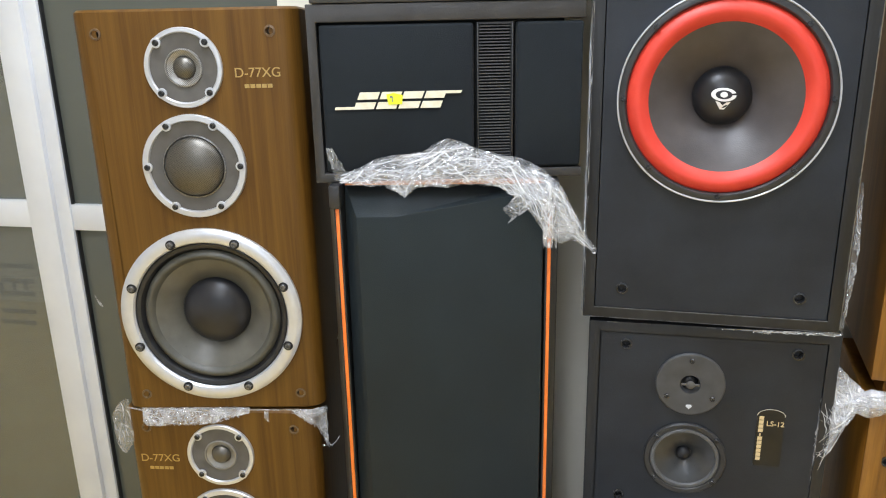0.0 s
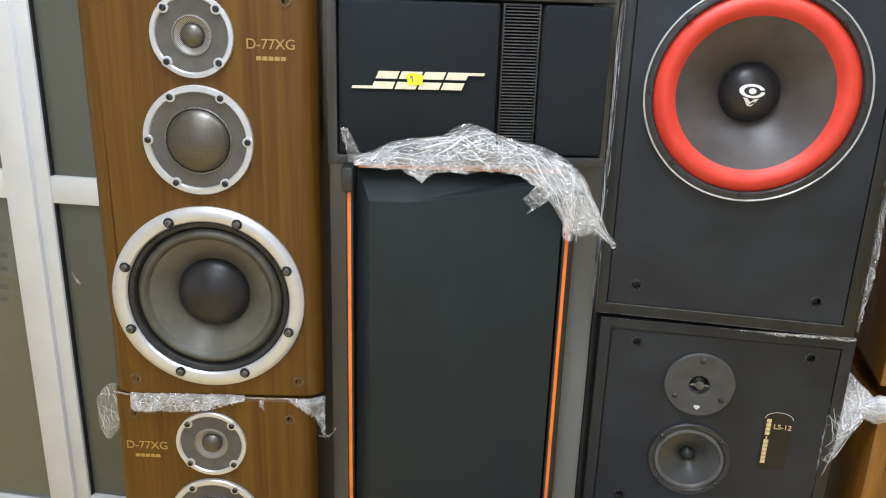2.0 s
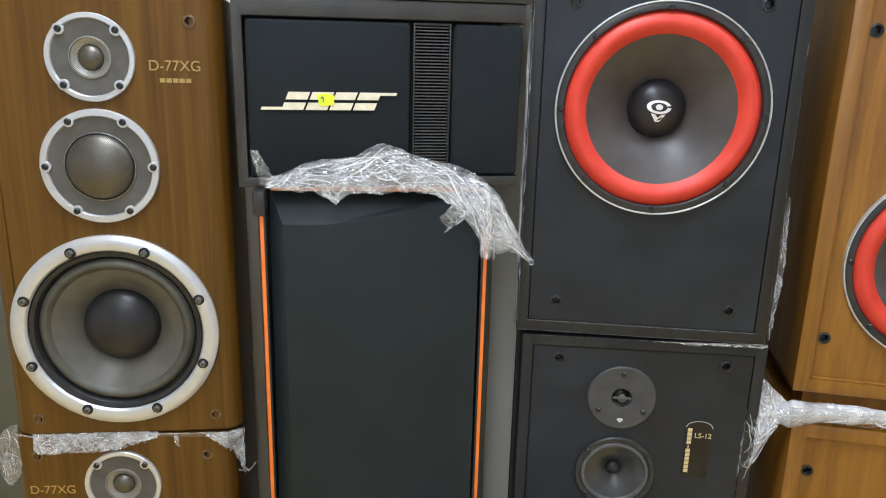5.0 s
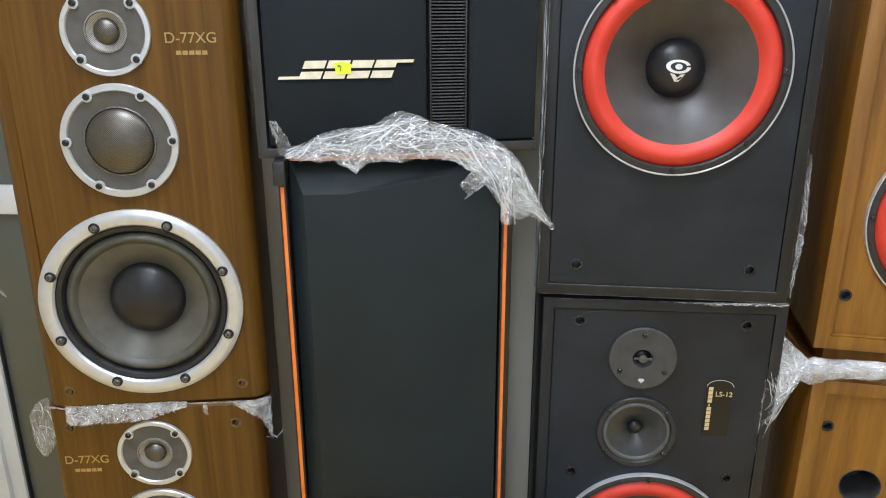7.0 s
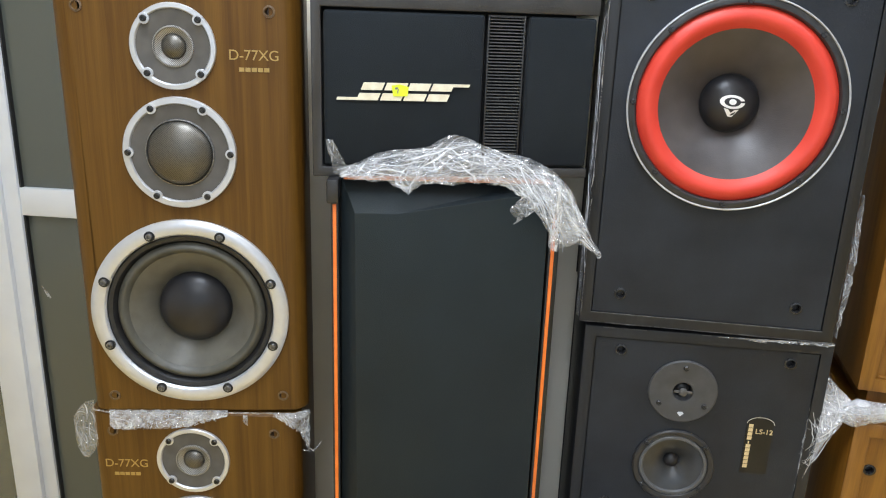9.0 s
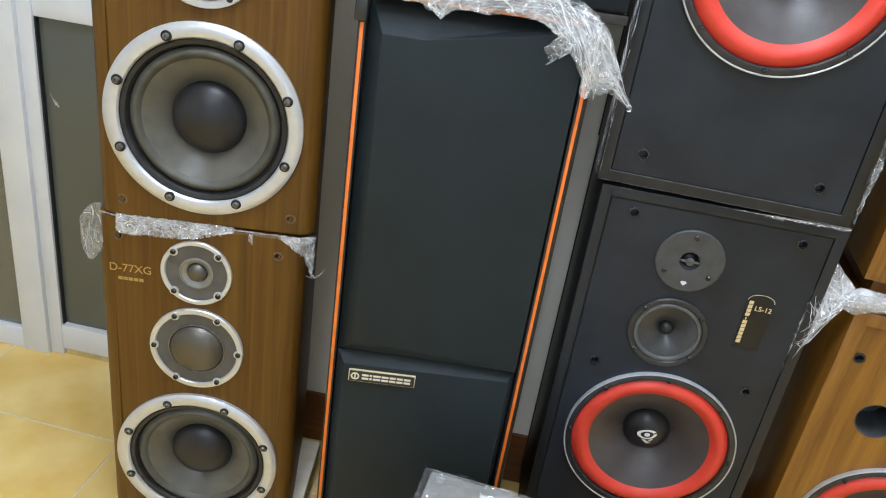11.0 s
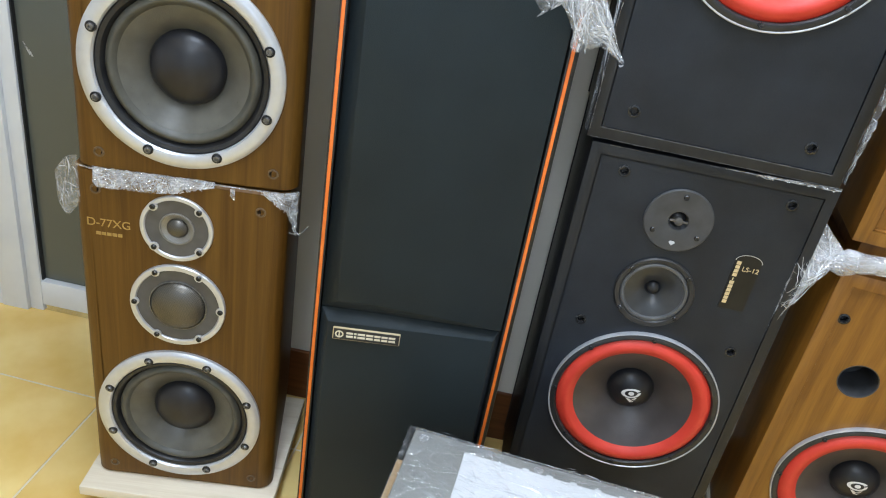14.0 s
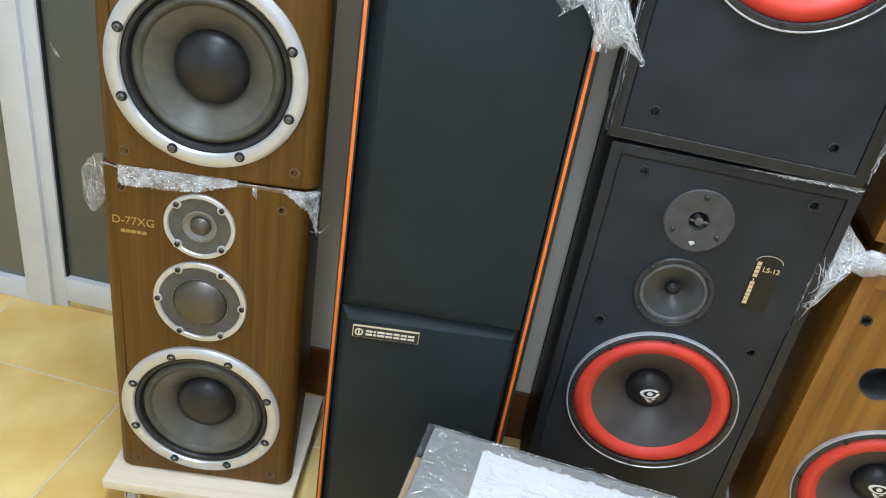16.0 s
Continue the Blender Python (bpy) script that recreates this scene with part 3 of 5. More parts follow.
def walnut_speaker(m, text_side, label):
    w, h, depth, rad, off = 0.182, 0.69, 0.34, 0.030, 0.004
    s = thing("loudspeaker", m, label, "loudspeaker", "walnut loudspeakers")
    wz, mz, tz = 0.178, 0.443, 0.602
    holes = [(0, wz, 0.150), (0, mz, 0.080), (0, tz, 0.058)]
    sock = [(-0.137, 0.026), (0.145, 0.026), (-0.136, 0.656), (0.142, 0.656)]
    bm = bmesh.new()
    plate_with_holes(bm, off - w + rad, off + w - rad, -0.001, h - 0.001, 0, holes + [(x, z, 0.006) for x, z in sock])
    outline = [(w - rad - 0.014, 0.0004)]
    for k in range(9):
        a = radians(90 * k / 8)
        outline.append((w - rad + rad * math.sin(a), rad - rad * math.cos(a)))
    side = [(x, y) for x, y in outline] + [(w - 0.028, depth), (0.028 - w, depth)] + [(-x, y) for x, y in reversed(outline)]
    levels = ((-0.005, 0.004), (-0.001, 0.0), (h - 0.001, 0.0), (h + 0.003, 0.004))
    rings = []
    for z, inset in levels:
        rings.append([bm.verts.new((off + x - math.copysign(inset, x), y + (inset if y < 0.2 else -inset), z)) for x, y in side])
    for a, b in zip(rings, rings[1:]):
        for i in range(len(side) - 1):
            bm.faces.new((a[i], a[i + 1], b[i + 1], b[i]))
    for a, b in ((rings[0], rings[1]), (rings[2], rings[3])):
        bm.faces.new((a[-1], a[0], b[0], b[-1]))
    bm.faces.new(rings[0])
    bm.faces.new(rings[-1])
    bmesh.ops.remove_doubles(bm, verts=bm.verts, dist=0.00002)
    cab = part("cabinet", bm, WALNUT, s, "walnut veneer cabinet with rounded upright edges")
    for f in cab.data.polygons:
        f.use_smooth = f.normal.y > -0.999
    for x, z in sock:
        piece("grille_socket", SOCKET_RING, s, x, 0, z)

    wf = part("woofer", lathe([(0.159, 0.0), (0.159, -0.006), (0.1545, -0.0095), (0.149, -0.0108), (0.141, -0.0108), (0.1365, -0.0095), (0.134, -0.006), (0.134, 0.012)], 0, wz, 96), SILVER, s, "silver metal driver ring")
    part("gasket", lathe([(0.1342, -0.003), (0.131, -0.0055), (0.125, -0.004), (0.1215, 0.003), (0.1195, 0.006)], 0, wz, 96), RUBBER, wf, "black rubber gasket")
    part("surround", lathe(arc(0.1195, 0.004, 0.1015, 0.004, 0.008), 0, wz, 96), SURROUND, wf, "olive grey rubber surround")
    part("cone", lathe(arc(0.1015, 0.004, 0.054, 0.036, 0.003), 0, wz, 96), CONE, wf, "grey woven cone")
    part("dust_cap", lathe(dome(0.0605, 0.031, 0.031, 10), 0, wz, 64), CAP, wf, "matt black dust cap")
    screws(SCREW_BIG, wf, 0, wz, 0.1430, -0.0106, A8, WASHER)

    md = part("midrange", lathe([(0.086, 0.0), (0.086, -0.0055), (0.0848, -0.0072), (0.0765, -0.0074), (0.0752, -0.006), (0.0745, -0.004), (0.0745, 0.002)], 0, mz, 80), SILVER, s, "silver metal driver ring")
    part("face_plate", lathe([(0.0746, -0.004), (0.056, -0.0028), (0.051, -0.0022)], 0, mz, 80), GREY_FACE, md, "dark grey face plate")
    part("bezel", lathe([(0.0525, -0.002), (0.0522, -0.0045), (0.0505, -0.0050), (0.0490, -0.002)], 0, mz, 64), STEEL, md)
    part("dome_gauze", lathe(dome(0.0493, -0.002, 0.022, 10), 0, mz, 64), GAUZE, md, "bronze gauze over the dome")
    for k in range(6):
        a = radians(60 * k)
        piece("screw_lobe", LOBE, md, 0.0775 * math.cos(a), -0.0072, mz + 0.0775 * math.sin(a))
    screws(SCREW_SMALL, md, 0, mz, 0.0775, -0.0076, [60 * k for k in range(6)])

    tw = part("tweeter", lathe([(0.063, 0.0), (0.063, -0.0045), (0.0620, -0.0058), (0.0562, -0.006), (0.0549, -0.0048), (0.0542, -0.003), (0.0542, 0.002)], 0, tz, 80), SILVER, s, "silver metal driver ring")
    part("face_plate", lathe([(0.0543, -0.003), (0.032, -0.0024), (0.029, -0.0018)], 0, tz, 80), GREY_FACE, tw, "dark grey face plate")
    part("gauze_ring", lathe([(0.0305, -0.0018), (0.0298, -0.0045), (0.0280, -0.0048), (0.0270, -0.0025), (0.0185, 0.001)], 0, tz, 48), GAUZE_LIGHT, tw, "silver gauze ring")
    part("dome", lathe(dome(0.018, 0.001, 0.011, 8), 0, tz, 40), GAUZE, tw, "small bronze dome")
    for k in range(4):
        a = radians(45 + 90 * k)
        piece("screw_lobe", LOBE, tw, 0.0555 * math.cos(a), -0.0058, tz + 0.0555 * math.sin(a))
    screws(SCREW_SMALL, tw, 0, tz, 0.0555, -0.0062, [45 + 90 * k for k in range(4)])

    tx = 0.1175 * text_side
    lettering("model_lettering", "D-77XG", 0.0215, pose(tx, -0.0006, 0.592, 90, 0, 0), GOLD, s, "gold printed model lettering")
    bars = bmesh.new()
    for k in range(5):
        x = tx - 0.0225 + k * 0.0093
        solid(bars, slab(x, x + 0.0076, 0.5685, 0.5745), -0.0009, -0.0002)
    tagged(part("maker_bars", bars, GOLD, s, "small gold printed bars", 0), kind="stuff")
    return s


walnut_speaker(pose(-0.3447, 1.268, 0.0880, 0, 0, -6.5), -1, "walnut veneer loudspeaker standing on a wooden dolly")
walnut_speaker(pose(-0.331, 1.266, 0.790, 0, 0, -4.15), 1, "walnut veneer loudspeaker stacked on another of its kind")


pad = thing("spacer_sheet", pose(-0.339, 1.267, 0, 0, 0, -5.5), "thin brown sheet lying between two walnut loudspeakers", "sheet")
part("sheet", box(-0.140, 0.145, 0.014, 0.31, 0.7811, 0.7848, bevel=0.001), BROWN_BASE, pad)


def furniture_dolly(m, x0, x1, y0, y1, top, label):
    d = thing("dolly", m, label, "dolly", "wooden dollies")
    part("board", box(x0, x1, y0, y1, top - 0.024, top, bevel=0.003), PALE_WOOD, d, "pale plywood board")
    hz = top - 0.024
    for x in (x0 + 0.055, x1 - 0.055):
        for y in (y0 + 0.026, y1 - 0.05):
            c = part("caster", box(x - 0.022, x + 0.022, y - 0.022, y + 0.022, hz - 0.006, hz, bevel=0.001), CHROME, d, "zinc caster plate")
            fork = solid(bmesh.new(), [(x - 0.016, 0.018), (x - 0.013, 0.018), (x - 0.013, hz - 0.009), (x + 0.013, hz - 0.009), (x + 0.013, 0.018), (x + 0.016, 0.018), (x + 0.016, hz - 0.005), (x - 0.016, hz - 0.005)], y - 0.012, y + 0.018)
            part("fork", fork, CHROME, c)
            wh = lathe([(0, -0.011), (0.019, -0.011), (0.0235, -0.008), (0.0235, 0.008), (0.019, 0.011), (0, 0.011)], 0, 0, 24)
            bmesh.ops.rotate(wh, verts=wh.verts, cent=(0, 0, 0), matrix=Matrix.Rotation(radians(90), 3, "Z"))
            bmesh.ops.translate(wh, verts=wh.verts, vec=(x, y + 0.004, 0.0235))
            part("wheel", wh, WHEEL, c, "pale grey wheel")
    return d


furniture_dolly(pose(-0.347, 1.257, 0, 0, 0, -8.0), -0.192, 0.200, -0.042, 0.32, 0.0829, "pale plywood dolly on four small casters")


# ---- black loudspeakers with the red surround ----
def big_woofer(s, cx, cz, logo_turn, front=0.0):
    y = front
    wf = part("woofer", lathe([(0.1622, y), (0.1626, y - 0.0080), (0.1620, y - 0.0103), (0.1606, y - 0.0106), (0.1594, y - 0.0090)], cx, cz, 110), RING_METAL, s, "thin satin metal trim ring")
    part("frame", lathe([(0.1596, y - 0.0086), (0.156, y - 0.0104), (0.1500, y - 0.0100), (0.1475, y - 0.007), (0.1468, y + 0.002)], cx, cz, 110), BLACK_PLASTIC, wf, "black pressed driver frame")
    part("surround", lathe(arc(0.1475, y - 0.003, 0.1140, y - 0.002, 0.010, 12), cx, cz, 110), RED_FOAM, wf, "bright red foam surround")
    part("cone", lathe(arc(0.1144, y - 0.002, 0.042, y + 0.049, 0.004, 10), cx, cz, 110), BROWN_CONE, wf, "grey brown paper cone")
    part("dust_cap", lathe(dome(0.0460, y + 0.048, 0.030, 10), cx, cz, 64), CAP, wf, "matt black dust cap")
    mark = bmesh.new()
    n, yy = 40, y + 0.0155
    for r0, r1, sy in ((0.019, 0.0125, 0.55), (0.0055, 0.0, 0.8)):
        outer, inner = [], []
        for i in range(n):
            a = 2 * math.pi * i / n
            outer.append((r0 * math.cos(a), 0.004 + sy * r0 * math.sin(a)))
            inner.append((r1 * math.cos(a), 0.004 + sy * r1 * math.sin(a)))
        for i in range(n):
            if r1 and 0 <= i <= 1:
                continue
            j = (i + 1) % n
            q = (outer[i], outer[j], inner[j], inner[i]) if r1 else (outer[i], outer[j], (0, 0.004))
            mark.faces.new([mark.verts.new((p[0], 0, p[1])) for p in q])
    for pts in ([(-0.0115, -0.0065), (-0.005, -0.0075), (0.0, -0.0125), (0.005, -0.0075), (0.0115, -0.0065), (0.003, -0.019), (-0.003, -0.019)],):
        mark.faces.new([mark.verts.new((p[0], 0, p[1])) for p in pts])
    for v in mark.verts:
        r2 = v.co.x ** 2 + v.co.z ** 2
        v.co.y = r2 / (2 * 0.048)
    bmesh.ops.rotate(mark, verts=mark.verts, cent=(0, 0, 0), matrix=Matrix.Rotation(radians(logo_turn), 3, "Y"))
    bmesh.ops.translate(mark, verts=mark.verts, vec=(cx, yy + 0.0012, cz))
    part("white_mark", mark, WHITE_MARK, wf, "white printed emblem", 0)
    screws(SCREW_BLACK, wf, cx, cz, 0.1525, y - 0.0100, [45 * k for k in range(8)])
    return wf


def black_speaker(m, logo_turn, label):
    w, h, depth, lip = 0.2045, 0.877, 0.28, 0.019
    s = thing("loudspeaker", m, label, "loudspeaker", "black loudspeakers")
    body = open_case(-w, w, h, depth, lip, lip, lip, lip, 0.1, 0.0022)
    part("cabinet", body, BLACK_VINYL, s, "black ash vinyl cabinet, scuffed along its edges")
    wz, mz, tz, ox = 0.374, 0.6215, 0.768, -0.0285
    sock = [(x, z) for x in (-0.140, 0.140) for z in (0.055, 0.533, 0.836)]
    bm = bmesh.new()
    g = lip + 0.0018
    plate_with_holes(bm, -w + g, w - g, g, h - g, 0.0016, [(0, wz, 0.150), (ox, mz, 0.060), (ox, tz, 0.024)] + [(x, z, 0.0068) for x, z in sock])
    part("baffle", bm, BLACK_BAFFLE, s, "black front baffle", 0)
    for x, z in sock:
        piece("grille_socket", SOCKET_BLACK, s, x, 0.0016, z)
    big_woofer(s, 0, wz, logo_turn, 0.0016)
    md = part("midrange", lathe([(0.071, 0.0016), (0.071, -0.002), (0.0685, -0.0042), (0.062, -0.0035), (0.0595, -0.001)], ox, mz, 72), BLACK_PLASTIC, s, "black driver ring")
    part("surround", lathe([(0.0596, -0.001), (0.0575, -0.003), (0.0535, -0.003), (0.0515, 0.001)], ox, mz, 64), GREY_RUBBER, md, "dark grey surround")
    part("cone", lathe(arc(0.0516, 0.001, 0.013, 0.021, 0.003), ox, mz, 64), PAPER_CONE, md, "smooth black cone")
    part("dust_cap", lathe(dome(0.0135, 0.0205, 0.011), ox, mz, 32), CAP, md)
    screws(SCREW_BLACK, md, ox, mz, 0.0655, -0.0036, [40, 140, 220, 320])
    tw = part("tweeter", lathe([(0.0585, 0.0016), (0.0585, -0.0015), (0.0565, -0.003), (0.026, -0.0034), (0.0175, -0.002), (0.0148, 0.004), (0.0145, 0.014)], ox, tz, 72), GREY_PLASTIC, s, "dark grey tweeter plate")
    part("dome", lathe(dome(0.0135, 0.013, 0.009), ox, tz, 32), CAP, tw, "small black dome")
    bar = box(ox - 0.0155, ox + 0.0155, -0.0036, -0.0012, tz - 0.002, tz + 0.002, bevel=0.0006)
    lathe([(0.0075, -0.002), (0.0072, -0.0052), (0.004, -0.0066), (0, -0.007)], ox, tz, 20, bar)
    part("phase_bar", bar, GREY_FACE, tw, "grey bar across the dome")
    part("emblem", solid(bmesh.new(), [(ox - 0.0055, tz - 0.0405), (ox - 0.0035, tz - 0.0378), (ox + 0.0035, tz - 0.0378), (ox + 0.0055, tz - 0.0405), (ox, tz - 0.0462)], -0.0044, -0.003), FAINT_INK, tw, "small pale printed emblem", 0)
    screws(SCREW_BLACK, tw, ox, tz, 0.045, -0.0032, [90, 212, 328])
    badge = bmesh.new()
    n = 10
    pts = [(0.0870, 0.622), (0.1310, 0.622), (0.1310, 0.719)]
    pts += [(0.109 + 0.0220 * math.cos(radians(180 * k / n)), 0.719 + 0.012 * math.sin(radians(180 * k / n))) for k in range(1, n)]
    pts += [(0.0870, 0.719)]
    solid(badge, pts, 0.0002, 0.0016)
    bd = part("badge", badge, GLOSS_BLACK, s, "glossy black name badge with gold print", 0)
    rim = bmesh.new()
    for k in range(14):
        a0, a1 = radians(180 * k / 14), radians(180 * (k + 1) / 14)
        q = [(0.109 + (0.0220 + r) * math.cos(a), 0.719 + (0.012 + r) * math.sin(a)) for r, a in ((0.0012, a0), (0.0012, a1), (0, a1), (0, a0))]
        rim.faces.new([rim.verts.new((x, -0.0003, zz)) for x, zz in q])
    bmesh.ops.remove_doubles(rim, verts=rim.verts, dist=0.00001)
    part("badge_rim", rim, SILVER, bd, "thin bright rim", 0)
    bars = bmesh.new()
    z = 0.632
    for k in range(11):
        if k != 6:
            solid(bars, slab(0.0898, 0.0972, z, z + 0.0066, 0.0004), -0.0004, 0.0004)
        else:
            solid(bars, slab(0.0925, 0.0945, z, z + 0.005), -0.0004, 0.0004)
        z += 0.0079
    tagged(part("maker_bars", bars, GOLD_PALE, bd, "upright row of gold bars", 0), kind="stuff")
    lettering("model_lettering", "LS-12", 0.0130, pose(0.1165, -0.0004, 0.704, 90, 0, 0), GOLD_PALE, bd, "gold printed model lettering")
    return s


DY = -15.65


def worn_edges_and_lip_glint(s, seed, low_line):
    """Pale rubbed marks along the cabinet's arrises, and a painted glint on the inner arris of the lower lip."""
    rnd = random.Random(seed)
    w, h = 0.2045, 0.877
    bm = bmesh.new()
    for _ in range(90):
        side = rnd.choice((0, 0, 1, 0, 3))
        u, ln, wd = rnd.random(), 0.012 * rnd.lognormvariate(0, 0.7), 0.0007 * rnd.lognormvariate(0, 0.5)
        if side < 2:
            z = (0.0012 if side == 0 else h - 0.0012) + rnd.uniform(-0.0004, 0.0004)
            x = -w + 0.004 + u * (2 * w - 0.03)
            pts = [(x, z - wd / 2), (x + ln, z - wd / 3), (x + ln, z + wd / 3), (x, z + wd / 2)]
        else:
            x = (-w + 0.0014 if side == 2 else w - 0.0014) + rnd.uniform(-0.0004, 0.0004)
            z = 0.004 + u * (h - 0.04)
            pts = [(x - wd / 2, z), (x + wd / 2, z), (x + wd / 3, z + ln), (x - wd / 3, z + ln)]
        solid(bm, pts, -0.0006, 0.0004)
    tagged(part("worn_edge", bm, SCUFF_AND_GLINT, s, "pale rubbed marks", 0), kind="stuff")
    if low_line:
        # pale strip stands in for light caught by the lip groove
        part("lip_glint", box(-0.186, 0.186, -0.0008, 0.0010, 0.0185, 0.0197), SCUFF_AND_GLINT, s, "painted glint along the lower lip", 0)


worn_edges_and_lip_glint(black_speaker(pose(0.4195, 1.199, 0.073, 0, 0, DY + 0.7) @ pose(0.1115, 0, 0), -14, "black three-way loudspeaker with a red-rimmed woofer"), 31, False)
worn_edges_and_lip_glint(black_speaker(pose(0.4355, 1.187, 0.958, 0, 0, DY - 1.0) @ pose(0.0805, 0, 0), 4, "black loudspeaker with red-rimmed woofer, stacked on another"), 32, True)
furniture_dolly(pose(0.419, 1.2, 0, 0, 0, DY), -0.08, 0.31, 0.01, 0.28, 0.072, "low pale plywood dolly under the black loudspeakers")


# ---- honey-coloured loudspeakers ----
def honey_speaker(m, label):
    w, h, depth, lip = 0.418, 0.69, 0.36, 0.024
    s = thing("loudspeaker", m, label, "loudspeaker", "honey oak loudspeakers")
    body = open_case(0, w, h, depth, lip, lip, lip, lip, 0.12, 0.002)
    part("cabinet", body, HONEY, s, "honey oak veneer cabinet")
    for x0, x1, z0, z1 in ((lip, lip + 0.004, lip, h - lip), (w - lip - 0.004, w - lip, lip, h - lip), (lip + 0.004, w - lip - 0.004, lip, lip + 0.004), (lip + 0.004, w - lip - 0.004, h - lip - 0.004, h - lip)):
        part("bead", box(x0, x1, 0.003, 0.012, z0, z1, bevel=0.001), HONEY, s, "narrow wooden bead inside the lip")
    sock = [(x, z) for x in (0.0385, w - 0.0385) for z in (0.098, 0.598)]
    cx, cz, px, pz = 0.209, 0.237, 0.109, 0.482
    bm = bmesh.new()
    plate_with_holes(bm, lip, w - lip, lip, h - lip, 0.0085, [(cx, cz, 0.150), (px, pz, 0.034), (w - px, pz, 0.05)] + [(x, z, 0.0068) for x, z in sock])
    part("baffle", bm, HONEY, s, "honey oak front baffle", 0)
    for x, z in sock:
        piece("grille_socket", SOCKET_BLACK, s, x, 0.0085, z)
    big_woofer(s, cx, cz, -10, 0.0085)
    part("port", lathe([(0.0355, 0.0085), (0.0352, 0.0075), (0.0335, 0.0085), (0.033, 0.09), (0, 0.09)], px, pz, 40), GREY_PLASTIC, s, "deep black bass port")
    td = part("tweeter", lathe([(0.055, 0.0085), (0.055, 0.005), (0.053, 0.004), (0.024, 0.004), (0.02, 0.012)], w - px, pz, 56), GREY_PLASTIC, s, "dark grey tweeter plate")
    part("dome", lathe(dome(0.0205, 0.012, 0.010), w - px, pz, 32), CAP, td)
    return s


honey_speaker(pose(0.789, 1.127, 0.861, 0, 0, -22), "honey oak loudspeaker with red-rimmed woofer, on top of another")
honey_speaker(pose(0.785, 1.1085, 0.120, 0, 0, -22), "honey oak loudspeaker with a bass port over the woofer")
spacer = thing("spacer_board", pose(0.786, 1.13, 0, 0, 0, -22), "honey oak board lying between two loudspeakers", "board")
part("board", box(0.03, 0.40, 0.03, 0.33, 0.811, 0.860, bevel=0.003), HONEY, spacer)
furniture_dolly(pose(0.778, 1.11, 0, 0, 0, -22), 0.0, 0.42, 0.0, 0.35, 0.119, "pale plywood dolly under the honey oak loudspeakers")


# ---- wide dark loudspeakers ----
def wide_speaker(m, flip, badge, label):
    """flip 1: the closed end of the case at the start of x; -1: mirrored."""
    w, h, depth = 0.435, 0.277, 0.235
    s = thing("loudspeaker", m, label, "loudspeaker", "wide dark loudspeakers")
    fx = (lambda x: x) if flip > 0 else (lambda x: w - x)

    def bx(bm, x0, x1, *rest, **k):
        a, b = fx(x0), fx(x1)
        return add_box(bm, min(a, b), max(a, b), *rest, **k)
    body = solid(bmesh.new(), [(fx(x), z) for x, z in ((0, 0), (w, 0), (w, 0.0145), (0.0145, 0.0145), (0.0145, h - 0.027), (w, h - 0.027), (w, h), (0, h))], 0, depth)
    bmesh.ops.recalc_face_normals(body, faces=body.faces)
    bmesh.ops.bevel(body, geom=list(body.edges), offset=0.0016, segments=2, affect="EDGES", profile=0.5)
    part("cabinet", body, GREY_CASE, s, "dark grey vinyl case")
    inner = bmesh.new()
    bx(inner, 0.0145, w - 0.03, 0.022, depth - 0.004, 0.0145, h - 0.027)
    part("baffle", inner, HOLE, s, "black recessed baffle", 0)
    zb, zt = 0.017, h - 0.031

    def pad(x0, x1):
        bm = bmesh.new()
        bx(bm, x0, x1, 0.0008, 0.028, zb, zt, bevel=0.005, segs=3)
        return bm
    g1 = part("grille", pad(0.0185, 0.2585), GRILLE_BLUE, s, "black cloth grille")
    part("grille", pad(0.3265, 0.4325), GRILLE_BLUE, s, "black cloth grille")
    vent = bmesh.new()
    bx(vent, 0.2635, 0.2665, 0.003, 0.02, zb, zt, bevel=0.001)
    bx(vent, 0.3185, 0.3215, 0.003, 0.02, zb, zt, bevel=0.001)
    bx(vent, 0.2665, 0.3185, 0.003, 0.02, zb, zb + 0.003)
    bx(vent, 0.2665, 0.3185, 0.003, 0.02, zt - 0.003, zt)
    v = part("vent", vent, BLACK_PLASTIC, s, "black plastic vent frame")
    sl = bmesh.new()
    a, b = sorted((fx(0.2665), fx(0.3185)))
    add_box(sl, a, b, 0.0045, 0.012, -0.0009, 0.0009)
    me = mesh_of("slat", sl, GREY_PLASTIC, 0)
    n = 46
    for k in range(n):
        piece("slat", me, v, 0, 0, zb + 0.006 + (zt - zb - 0.012) * k / (n - 1))
    if badge:
        x0, z0, hh, sk = 0.0665, 0.1170, 0.0262, 0.0110
        # plain slanted pairs of bars in the badge's cream colour
        part("badge_bar", solid(bmesh.new(), slab(0.0365, x0, z0, z0 + 0.0040, 0.0017), -0.0018, 0.001), CREAM_MARK, g1, "cream badge bar", 0)
        o = lambda z: sk * z / hh
        for k in range(4):
            bm = bmesh.new()
            x, wx, a, b = x0 + k * 0.0352, 0.0318, 0.0106, 0.0152
            solid(bm, slab(x, x + wx, z0, z0 + a, o(a)), -0.0018, 0.001)
            solid(bm, slab(x + o(b), x + wx + o(b), z0 + b, z0 + hh, o(hh) - o(b)), -0.0018, 0.001)
            part("badge_shape", bm, CREAM_MARK, g1, "cream slanted badge shape", 0)
        xe = x0 + 3 * 0.0352 + 0.0318 + sk
        part("badge_bar", solid(bmesh.new(), slab(xe - 0.0022, xe + 0.0225, z0 + hh - 0.0042, z0 + hh, 0.0018), -0.0018, 0.001), CREAM_MARK, g1, "cream badge bar", 0)
    return s


